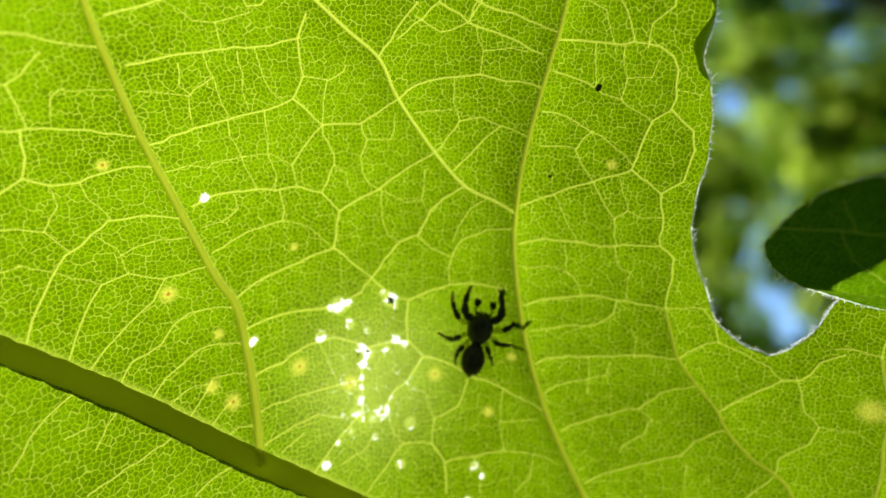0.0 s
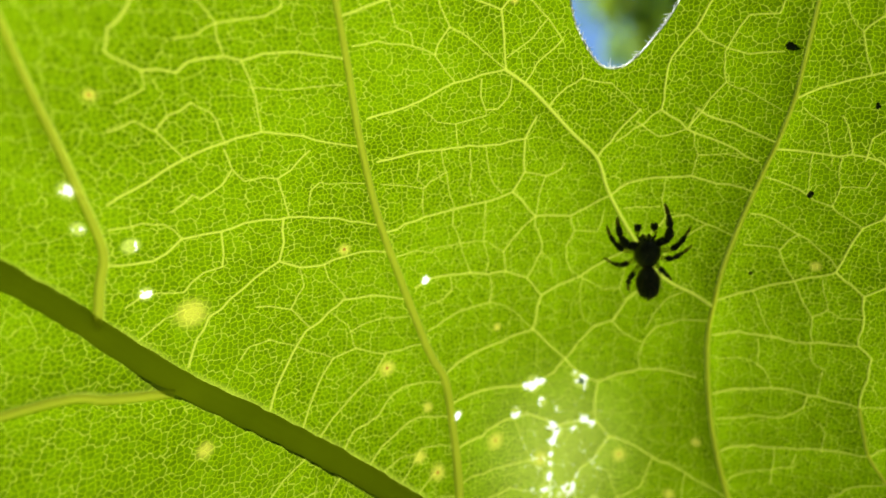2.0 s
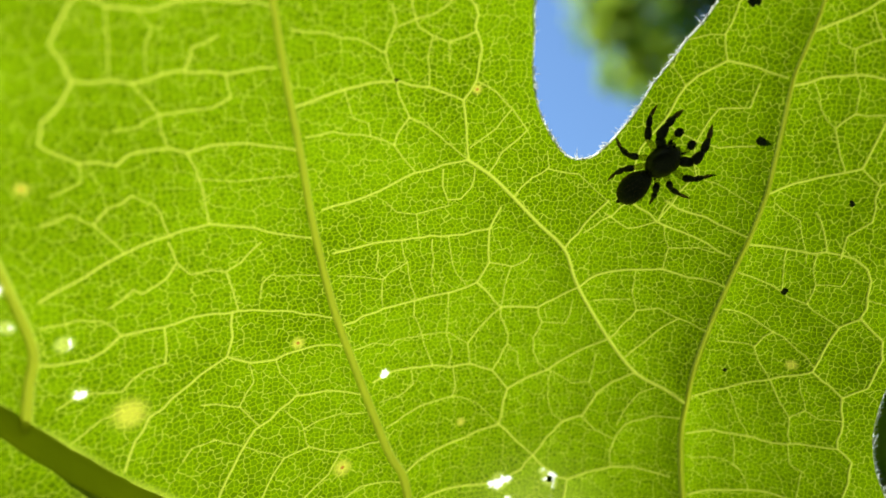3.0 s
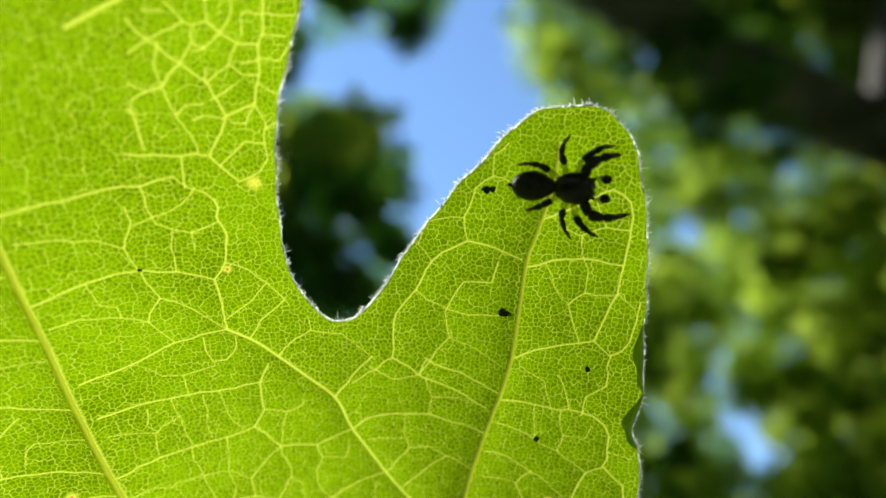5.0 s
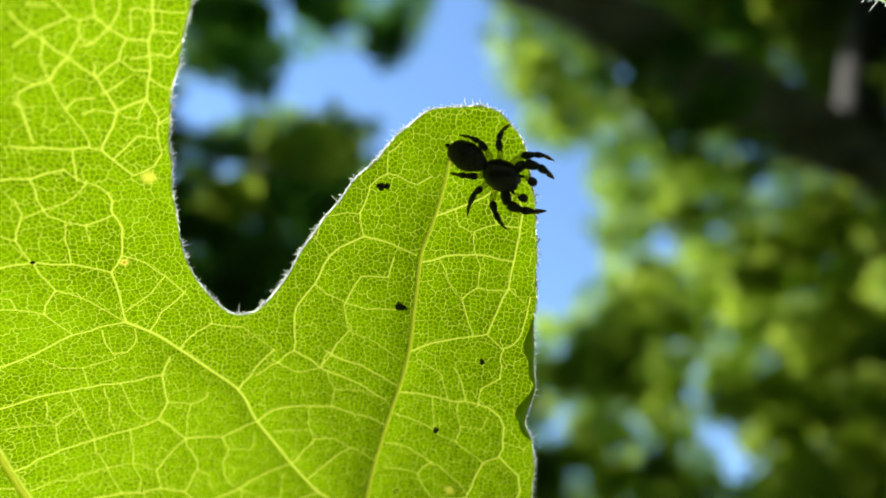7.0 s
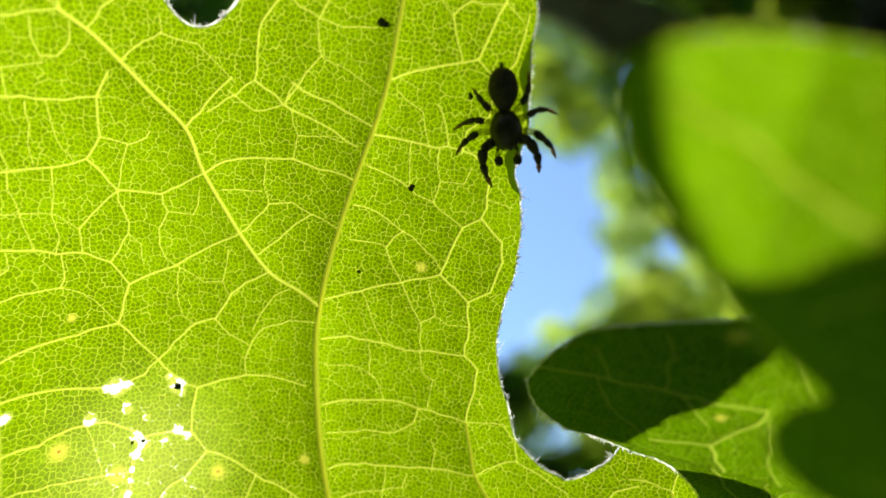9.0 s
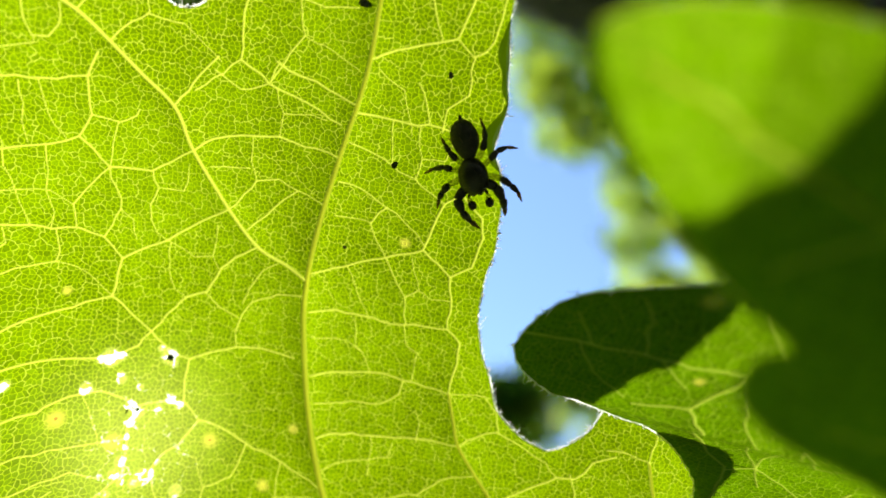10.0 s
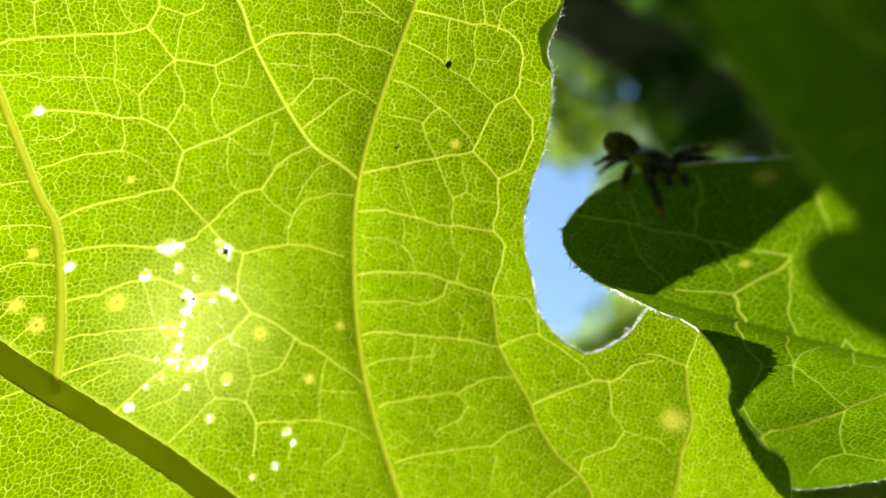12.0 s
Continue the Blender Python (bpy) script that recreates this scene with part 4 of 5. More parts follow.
for u, v, r in ((-13.30, -17.04, 0.35), (-8.18, -18.22, 0.35), (-2.88, -19.03, 0.35), (-2.30, -19.74, 0.23), (-17.65, -8.21, 0.31), (-20.02, 1.26, 0.31), (-11.54, -15.48, 0.27), (-12.42, -15.96, 0.23), (-38.90, 9.74, 0.48), (-36.54, 6.16, 0.40), (-36.10, 3.20, 0.36), (-38.76, 7.52, 0.38), (-3.39, -21.29, 0.30), (-4.87, -21.97, 0.25)):
    blade.blot(blade.thin, u, v, r * 0.85)
for u, v, r in ((-25.25, 4.06, 0.47), (-22.56, -4.42, 0.66), (-19.76, -7.45, 0.44), (-14.85, -10.70, 0.72), (-20.28, -10.45, 0.53), (-19.04, -11.60, 0.67), (-11.48, -12.42, 0.68), (-5.44, -12.66, 0.63), (0.08, -11.41, 0.44), (-1.67, -15.44, 0.52), (-14.85, -2.91, 0.34), (5.95, 2.93, 0.43), (-37.19, 14.70, 0.41), (-33.92, 1.56, 1.06), (-33.18, -6.40, 0.57), (-14.93, 19.53, 0.36), (-13.12, 24.97, 0.55), (22.91, -12.65, 1.11)):
    blade.blot(blade.spot, u, v, r * 0.85)
for u, v in ((-25.25, 4.06), (-22.56, -4.42), (-14.85, -10.70), (-19.04, -11.60), (-11.48, -12.42), (-5.44, -12.66), (-37.19, 14.70), (-14.93, 19.53)):
    blade.blot(blade.core, u, v, 0.11)
blade.spot += 0.5 * blade.core
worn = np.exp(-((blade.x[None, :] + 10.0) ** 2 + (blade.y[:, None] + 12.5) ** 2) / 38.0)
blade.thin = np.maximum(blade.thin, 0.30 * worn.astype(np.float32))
MID = [(-60, 21.5), (-52, 14.6), (-45, 8.0), (-40.1, 3.3), (-37.3, 0.4), (-34.5, -2.3), (-30.8, -5.2), (-25.0, -9.7), (-21.7, -12.3), (-18.2, -15.0), (-12.9, -18.8), (-8.2, -22.2), (2, -30), (8, -36)]
LATERALS = (
        ([(-27, 38), (-26, 30), (-25.2, 21.0), (-24.6, 16.0), (-24.1, 11.6), (-23.1, 6.3), (-21.5, 1.2), (-19.7, -3.6), (-18.6, -5.6), (-18.0, -8.9), (-17.6, -12.0), (-17.4, -15.3)], 0.17, 0.40),
        ([(4.3, 27.8), (4.0, 25.4), (3.2, 22.2), (2.8, 20.7), (2.65, 17.5), (2.35, 13.2), (1.5, 8.8), (0.8, 5.1), (0.3, 1.8), (0.1, -0.4), (0.1, -3.5), (0.9, -9.6), (2.4, -15.2), (5.0, -21.1), (8.5, -28), (10, -36)], 0.10, 0.36),
        ([(-15.3, 15.4), (-13.8, 14.4), (-12.3, 13.0), (-10.6, 11.3), (-8.7, 9.5), (-7.6, 7.0), (-5.2, 3.3), (-3.2, 1.0), (-1.3, 0.1), (0.1, -0.7)], 0.10, 0.18),
        ([(9.9, -6.7), (10.5, -8.8), (10.9, -10.2), (12.1, -11.9), (13.6, -13.8), (14.2, -15.0), (15.8, -16.9), (18.8, -19.7), (20, -28), (12, -36)], 0.13, 0.24),
        ([(22.6, -8.5), (23.2, -10.5), (23.9, -12.4), (23.8, -14.9), (23.9, -18.6), (22, -28)], 0.12, 0.22),
        ([(-40, 22), (-39.4, 16), (-38.8, 12.3), (-38.3, 9.5), (-37.7, 6.2), (-38.0, 4.4), (-38.3, 1.9)], 0.2, 0.38),
        ([(-56, -2), (-48, -2.2), (-40.2, -1.6), (-37.8, -2.1), (-34.6, -2.6)], 0.2, 0.42),
        ([(-21, 33.4), (-19.5, 34.3), (-18.1, 35.1), (-16.7, 36.0), (-16.1, 36.3), (-14.7, 37.1), (-13.8, 38.7), (-13, 44)], 0.18, 0.10))
for pts, r0, r1 in LATERALS:
    if r1 <= 0.2:
        blade.line(pts, 0.09, 0.10)
    else:
        blade.line(pts, max(r0 * 0.55, 0.08), r1 * 0.55)
blade.quilt(1.3)
for pts, r0, r1 in LATERALS[:5]:
    blade.pleat(pts, 0.55 if r1 > 0.2 else 0.45, 3.0)
low = blade.relief.copy()
blade.line(MID, 0.45, 0.6)
blade.relief = low
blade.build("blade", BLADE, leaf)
blade.rib("midrib", MID, 0.72, 1.0, MIDRIB, leaf, "thick olive-green midrib")
for pts, r0, r1 in LATERALS:
    if r1 > 0.2:
        blade.rib("lateral_vein", pts, r0 * 0.76, r1 * 0.74, RIB, leaf)
blade.margin("leaf_margin", MARGIN, leaf, woolly=0.5)
blade.hairs("edge_hair", HAIR, leaf, box=(-20, -14, 34, 50))


def curled_edge(lo, hi, widest, name):
    """A stretch of the edge that has rolled back under the blade, so that light crosses two layers."""
    ring = blade.ring[(blade.ring[:, 0] > 8.5) & (blade.ring[:, 0] < 12) & (blade.ring[:, 1] > lo) & (blade.ring[:, 1] < hi)]
    ring = ring[np.argsort(ring[:, 1])]
    n, rows = len(ring), 7
    rng = np.random.default_rng(4)
    s = np.linspace(0, 1, n)
    wide = widest * np.sin(math.pi * s) ** 0.6 * (0.75 + 0.25 * np.sin(11 * s + 1)) + 0.02
    verts, faces = [], []
    for i in range(n):
        for k in range(rows):
            f = k / (rows - 1)
            u, v = ring[i, 0] + 0.03 - wide[i] * f, ring[i, 1] + 0.1 * f * math.sin(9 * s[i])
            w = float(main_height(ring[i, 0], ring[i, 1])) + float(blade.lift(ring[i, 0], ring[i, 1])) + 0.05 + wide[i] * (0.35 * math.sin(math.pi * f * 0.9) + 0.12 * f)
            verts.append((u * MM, v * MM, w * MM))
    for i in range(n - 1):
        for k in range(rows - 1):
            a = i * rows + k
            faces.append((a, a + 1, a + 1 + rows, a + rows))
    return tagged(mesh_object(name, verts, faces, BLADE_FAR, leaf), "rolled darker stretch of the leaf edge")


curled_edge(8.4, 12.9, 0.95, "curled_edge")
curled_edge(12.6, 17.5, 0.75, "curled_edge")


def petiole_path():
    w = float(main_height(8.0, -36.0))
    return [(8.0, -36.0, w + 0.2), (9.0, -41.0, w + 0.6), (10.0, -50.0, w + 3.0), (10.5, -62.0, w + 9.0)]


p = spline(petiole_path(), 1.0)
v, f = tube(p * MM, np.linspace(0.95, 1.15, len(p)) * MM, 10)
tagged(mesh_object("petiole", v, f, MIDRIB, leaf), "olive-green leaf stalk")
hold = sway_at(0.0) @ (Vector(petiole_path()[-1]) * MM)
p = spline([tuple(hold + Vector((0.001, 0.0, 0.01))), tuple(hold + Vector((0.0, 0.002, -0.03))), (hold.x + 0.02, hold.y + 0.05, 0.8), (hold.x + 0.05, hold.y + 0.09, -0.05)], 0.02)
v, f = tube(p, np.linspace(0.002, 0.007, len(p)), 10)
tagged(mesh_object("plant_stem", v, f, MIDRIB), "slim green plant stem rising from the meadow", "plant stem")


def speck(u, v, r, seed):
    rng = np.random.default_rng(seed)
    bm = bmesh.new()
    for k in range(5):
        bmesh.ops.create_icosphere(bm, subdivisions=2, radius=r * rng.uniform(0.45, 0.7) * MM,
                                   matrix=Matrix.Translation(Vector((rng.normal() * r * 0.27, rng.normal() * r * 0.27, rng.uniform(0, 0.2) * r)) * MM))
    for p in bm.verts:
        p.co += p.co.normalized() * rng.normal() * r * 0.06 * MM
    me = bpy.data.meshes.new("frass_speck")
    bm.to_mesh(me)
    bm.free()
    me.materials.append(SPECK)
    ob = new("frass_speck", me)
    ob.parent = leaf
    ob.matrix_basis = pose(u * MM, v * MM, (float(main_height(u, v)) + float(blade.lift(u, v)) + 0.06) * MM)
    return tagged(ob, "small dark crumb stuck on the leaf")


for k, (u, v, r) in enumerate(((4.65, 7.92, 0.24), (2.24, 1.92, 0.18), (1.75, 17.11, 0.36), (0.31, 24.83, 0.30), (7.1, 13.8, 0.19), (-19.5, 20.0, 0.15))):
    speck(u, v, r, k)


# ---------------------------------------------------------------- the neighbouring leaves
def tilted_height(u, v):
    return 14 + 8 * np.tanh((0.55 * (u - 17) + 0.55 * (v - 2)) / 8) - 3.8 * (1 - np.exp(-np.maximum(0, -1.5 - v) / 1.5))


def neighbour(name, label, outline, height, lines, spots=(), cell=0.10, hair=0.3, mat=None, rim=None):
    ob = tagged(new(name), label, "leaf")
    b = Blade(outline, height, cell, 0.04, 5)
    for order, *pts in lines:
        b.line(pts, *{2: (0.085, 0.075), 3: (0.07, 0.06), 4: (0.05, 0.045)}[order], kink=0.06)
    for u, v, r in spots:
        b.blot(b.spot, u, v, r)
    b.quilt(1.2)
    b.build("blade", mat or BLADE_FAR, ob)
    for order, *pts in lines:
        if order == 2:
            b.rib("lateral_vein", pts, 0.07, 0.10, RIB, ob)
    b.margin("leaf_margin", rim or MARGIN, ob, 0.06)
    b.hairs("edge_hair", HAIR, ob, every=hair * 0.4, length=0.2)
    return ob


second = neighbour("second_leaf", "lobed green leaf half in shade, close before the large one", [(18.7, 8.5), (17.4, 8.0), (15.4, 7.2), (13.4, 6.2), (12.3, 5.3), (11.5, 3.9), (11.0, 2.3), (11.0, 1.1), (11.8, -0.2), (13.2, -1.2), (16.1, -2.6), (18.7, -3.5), (20.5, -3.8), (22.4, -5.0), (24.4, -7.1), (25.4, -8.8), (25.9, -10.9), (26.6, -12.6), (28.2, -14.9), (29.9, -16.2), (32.7, -16.2), (34.4, -14.4), (35.9, -12.3), (38, -8), (37, -2), (33, 6.5), (27.5, 10), (23, 9.9)],
    tilted_height, (
        (3, (10.7, 2.6), (13.5, 2.9), (16.1, 3.1), (18.6, 3.1), (20.9, 3.3)),
        (3, (20.9, 3.1), (20.5, 1.6), (19.7, 0.2), (17.4, -0.6)),
        (3, (19.7, 0.2), (21.8, -2.4), (23.5, -4.0), (25.4, -5.5), (26.1, -7.7), (26.5, -9.7), (26.4, -11.0)),
        (4, (25.6, -5.8), (26.6, -4.8), (28.5, -5.9), (30.6, -7.1)),
        (2, (28.4, -12.5), (28.8, -11.2), (29.8, -9.5), (30.6, -7.5), (31.7, -5.2)),
        (4, (21.1, 2.7), (22.7, -0.5), (26.6, -4.8), (27.8, -6.7)),
        (4, (30.6, -7.1), (31.6, -9.3), (32.8, -11.2), (35.0, -10.7)),
        (4, (32.8, -11.2), (32.2, -12.3), (32.5, -14.1)),
        (4, (26.6, -4.8), (26.1, -3.0), (25.4, -0.8), (28.6, -3.3), (29.9, -3.0)),
        (4, (26.5, -9.7), (28.8, -12.2), (30.4, -14.5)),
        (4, (20.3, 6.9), (22.3, 4.6)),
        (4, (14.2, 3.0), (13.1, 4.7)),
        (4, (16.6, 3.1), (16.1, 5.3), (15.4, 6.5)),
        (4, (13.7, 2.8), (15.0, 1.0), (16.9, -0.3)),
        (4, (17.4, 3.0), (19.1, 1.5))),
    ((19.4, 2.2, 0.3), (18.0, 7.2, 0.55)))
third = neighbour("third_leaf", "lobed green leaf in shade with one sunlit patch", [(12.2, 7.9), (11.1, 8.7), (9.4, 9.8), (7.6, 11.3), (5.7, 13.0), (4.6, 14.2), (4.1, 15.2), (4.0, 15.9), (4.4, 16.5), (5.3, 17.0), (7.1, 17.4), (10.2, 17.5), (12.8, 17.0), (18, 15.5), (24, 11.5), (27, 6), (25, 1.5), (20.5, 1.4), (16.3, 3.3), (13.5, 4.4), (12.0, 5.2), (10.9, 6.2), (10.8, 7.0), (11.3, 7.6)],
    lambda u, v: 29.0 + 0.4 * np.maximum(0, np.asarray(u) - 9.0) / (1 + np.exp(-(np.asarray(v) - 10.5))), (
        (2, (24, 5), (18, 9), (13, 12.2), (8, 14.6), (5.5, 15.6)), (3, (18, 9), (19, 13)), (3, (13, 12.2), (13, 16)), (3, (13, 12.2), (10.5, 10.3)), (3, (24, 5), (18, 4.5), (14, 5.2))), (), 0.14, 1.5, rim=BLADE_FAR)
fourth = neighbour("fourth_leaf", "bright green leaf edge with pale veins, lit from behind", [(18.8, 42.6), (19.8, 40.8), (20.9, 40.0), (23.8, 39.0), (26.9, 38.4), (28.8, 37.9), (31.4, 37.1), (35.8, 36.9), (43.4, 39.8), (48.4, 47.4), (45.9, 57.5), (35.8, 62.6), (25.6, 57.5), (20.0, 47.4)],
    lambda u, v: 0.6 * np.sin(np.asarray(u) / 6), (
        (2, (45.9, 49.9), (37.0, 46.1), (28.2, 42.8), (21.8, 41.8)), (3, (28.2, 42.8), (27.9, 40.4), (28.9, 38.8)), (3, (32.0, 44.0), (32.0, 41.0), (33.5, 38.5)), (3, (23.7, 42.1), (23.8, 40.3)), (3, (27.9, 40.4), (32.0, 41.0)), (4, (23.8, 40.3), (27.9, 40.4)),
        (4, (25.6, 42.4), (25.7, 40.4), (25.4, 39.0)), (4, (30.0, 43.4), (30.0, 40.7), (30.6, 38.0)), (4, (34.0, 44.9), (34.6, 42.0), (36.0, 38.9))), (), 0.10, 0.12, BLADE)


# ---------------------------------------------------------------- the spider
BODY = 1.0 * MM       # the spider is drawn in parts of its own size


def ellipsoid(name, mat, parent, size, m, seed, rough=0.02, taper=0.0):
    rng = np.random.default_rng(seed)
    bm = bmesh.new()
    bmesh.ops.create_uvsphere(bm, u_segments=28, v_segments=18, radius=1.0)
    for p in bm.verts:
        k = 1 + taper * p.co.y + rng.normal() * rough
        p.co = Vector((p.co.x * size[0] * k, p.co.y * size[1] * (1 + rng.normal() * rough * 0.5), p.co.z * size[2] * k)) * BODY
    me = bpy.data.meshes.new(name)
    bm.to_mesh(me)
    bm.free()
    me.materials.append(mat)
    me.polygons.foreach_set("use_smooth", [True] * len(me.polygons))
    ob = new(name, me)
    ob.parent = parent
    ob.matrix_basis = m
    return ob


def limb_mesh(name, pts, radii, bands, parent):
    """A jointed limb: pieces between pts, dark or pale by turns."""
    ob = None
    for k in range(len(pts) - 1):
        a, b = np.array(pts[k]) * BODY, np.array(pts[k + 1]) * BODY
        s = np.linspace(0, 1, 7)[:, None]
        path = a + (b - a) * s
        prof = np.array([0.85, 1.15, 1.3, 1.28, 1.18, 1.05, 0.8])
        r = (radii[k] + (radii[k + 1] - radii[k]) * s[:, 0]) * prof * BODY
        v, f = tube(path, r, 9)
        piece = mesh_object(name if k == 0 else ("femur", "tibia", "metatarsus", "tarsus", "claw")[min(k, 4)], v, f, (SPIDER_BLACK, SPIDER_PALE, SPIDER_CLEAR)[bands[k]], ob or parent)
        ob = ob or piece
    return ob


def make_spider():
    ob = tagged(new("jumping_spider"), "tiny black jumping spider with pale banded legs", "spider")
    ellipsoid("carapace", SPIDER_GLOSS, ob, (0.92, 1.16, 0.64), pose(0, 0.75 * BODY, 0.75 * BODY, 4), 1, 0.008, 0.06)
    ellipsoid("abdomen", SPIDER_BLACK, ob, (0.80, 1.27, 0.64), pose(0, -1.45 * BODY, 0.72 * BODY, -4), 2, 0.014, -0.17)
    ellipsoid("pale_flank", SPIDER_PALE, ob, (0.84, 1.08, 0.26), pose(0, -1.38 * BODY, 0.60 * BODY, -4), 6, 0.02, -0.17)
    ellipsoid("waist", SPIDER_BLACK, ob, (0.2, 0.34, 0.2), pose(0, -0.3 * BODY, 0.66 * BODY), 3, 0.01)
    ellipsoid("spinneret", SPIDER_BLACK, ob, (0.13, 0.24, 0.13), pose(0, -2.72 * BODY, 0.62 * BODY), 4, 0.01)
    for s in (1, -1):
        ellipsoid("chelicera", SPIDER_BLACK, ob, (0.2, 0.22, 0.34), pose(0.2 * s * BODY, 1.75 * BODY, 0.42 * BODY, 15), 5, 0.02)
    for x, y, z, r in ((0.2, 1.76, 0.86, 0.19), (-0.2, 1.76, 0.86, 0.19), (0.52, 1.56, 0.98, 0.11), (-0.52, 1.56, 0.98, 0.11), (0.58, 0.75, 1.14, 0.08), (-0.58, 0.75, 1.14, 0.08)):
        ellipsoid("eye", EYE_BLACK, ob, (r, r, r), pose(x * BODY, y * BODY, z * BODY), 7, 0.0)
    legs = []
    for s in (1, -1):
        p = limb_mesh("pedipalp", [(0.4 * s, 1.6, 0.45), (0.6 * s, 2.0, 0.65), (0.58 * s, 2.3, 0.55), (0.52 * s, 2.78, 0.35)], [0.10, 0.08, 0.17, 0.25], (0, 2, 0), ob)
        for k, (pts, radii, pale) in enumerate((
                (((0.6, 1.3, 0.5), (1.48, 1.92, 0.95), (1.5, 2.9, 0.9), (1.32, 3.8, 0.45), (1.0, 4.6, 0.08)) if s > 0 else
                 ((0.6, 1.3, 0.5), (1.42, 1.55, 1.0), (1.8, 2.45, 0.9), (1.82, 3.2, 0.45), (1.75, 3.85, 0.08)), (0.22, 0.27, 0.21, 0.16, 0.06), (0, 0, 0, 1)),
                (((0.7, 0.8, 0.5), (1.75, 1.0, 0.8), (2.4, 1.5, 0.6), (2.85, 2.05, 0.25), (3.2, 2.7, 0.03)) if s > 0 else
                 ((0.7, 0.9, 0.5), (1.75, 1.2, 0.8), (2.3, 1.9, 0.6), (2.6, 2.5, 0.25), (2.7, 3.3, 0.03)), (0.14, 0.19, 0.17, 0.12, 0.04), (2, 0, 0, 1)),
                (((0.7, 0.35, 0.5), (1.3, 0.15, 0.8), (1.9, 0.0, 0.6), (2.8, 0.2, 0.2), (3.5, 0.55, 0.03)) if s > 0 else
                 ((0.7, 0.3, 0.5), (1.35, 0.0, 0.8), (2.0, -0.35, 0.6), (2.65, -0.3, 0.2), (3.3, 0.05, 0.03)), (0.13, 0.17, 0.16, 0.11, 0.04), (2, 0, 0, 1)),
                (((0.5, -0.15, 0.5), (0.78, -0.45, 0.85), (1.2, -1.1, 0.7), (1.5, -1.65, 0.3), (1.7, -2.1, 0.03)) if s > 0 else
                 ((0.5, -0.15, 0.5), (0.98, -0.75, 0.85), (1.3, -1.45, 0.7), (1.32, -2.15, 0.3), (1.15, -2.85, 0.03)), (0.13, 0.17, 0.16, 0.10, 0.04), (2, 0, 0, 1)))):
            q = [tuple(pts[0][i] + (a[i] - pts[0][i]) * 0.86 for i in range(3)) for a in pts]
            q = [(a[0] * s, a[1], a[2]) for a in q]
            legs.append((limb_mesh("leg", q, radii, pale, ob), s, k + 1, q[0]))
    rng = np.random.default_rng(8)
    verts, faces = [], []
    for _ in range(420):
        y, a = rng.uniform(-2.5, 1.7), rng.uniform(-0.2, math.pi + 0.2)
        mid, ry, rx, rz, cz = (0.75, 1.15, 0.82, 0.62, 0.75) if y > -0.35 else (-1.45, 1.25, 0.86, 0.66, 0.72)
        k = math.sqrt(max(0.0, 1 - ((y - mid) / ry) ** 2))
        n = np.array([math.cos(a), (y - mid) / ry * 0.6 - 0.5, math.sin(a)])
        base = np.array([math.cos(a) * rx * k, y, cz + math.sin(a) * rz * k])
        tip = base + n * rng.uniform(0.08, 0.2)
        tv, tf = tube(np.array([base, tip]) * BODY, np.array([0.009, 0.004]) * BODY, 3)
        faces += [tuple(q + len(verts) for q in f) for f in tf]
        verts += tv
    tagged(mesh_object("body_hair", verts, faces, SPIDER_PALE, ob), "fine short pale hairs", kind="stuff")
    return ob, legs


spider, spider_legs = make_spider()


# ---------------------------------------------------------------- the background
def far(yaw, height_, dist):
    """A place in the world in that direction from the eye (degrees), at that distance in metres."""
    a, e = radians(yaw), radians(height_)
    return Vector((math.sin(a) * math.cos(e), math.cos(a) * math.cos(e), math.sin(e))) * dist + Vector((0, 0, EYE))


def leaf_cloud(name, clumps, size, mat, parent, seed):
    """Many small leaves in clumps: each a folded four-cornered leaf."""
    rng = np.random.default_rng(seed)

    def unit(v):
        return v / np.linalg.norm(v, axis=1)[:, None]

    count = [c[2] for c in clumps]
    n = sum(count)
    d = unit(rng.normal(size=(n, 3))) * (np.repeat([c[1] for c in clumps], count) * rng.uniform(0.2, 1.0, n) ** 0.6)[:, None]
    c = np.repeat(np.array([tuple(q[0]) for q in clumps]), count, 0) + d * np.array([1, 1, 0.75])
    a, b = unit(rng.normal(size=(n, 3))), rng.normal(size=(n, 3))
    b = unit(b - a * np.sum(a * b, 1)[:, None])
    k = np.cross(a, b) * 0.08
    s = (size * rng.uniform(0.6, 1.3, n))[:, None]
    verts = np.stack([c - a * s * 0.5, c + (b * 0.3 + k) * s, c + a * s * 0.5, c + (k - b * 0.3) * s], 1).reshape(-1, 3)
    q = np.arange(n)[:, None] * 4
    faces = np.concatenate([q + (0, 1, 2), q + (0, 2, 3)]).tolist()
    return mesh_object(name, verts, faces, mat, parent, smooth=False)


def limb(name, pts, r0, r1, parent, seed=1, mat=None):
    p = spline([tuple(q) for q in pts], 0.35)
    rng = np.random.default_rng(seed)
    r = np.linspace(r0, r1, len(p)) * (1 + 0.06 * rng.normal(size=len(p)))
    v, f = tube(p + rng.normal(size=p.shape) * r0 * 0.08, r, 10)
    return mesh_object(name, v, f, mat or BARK, parent)


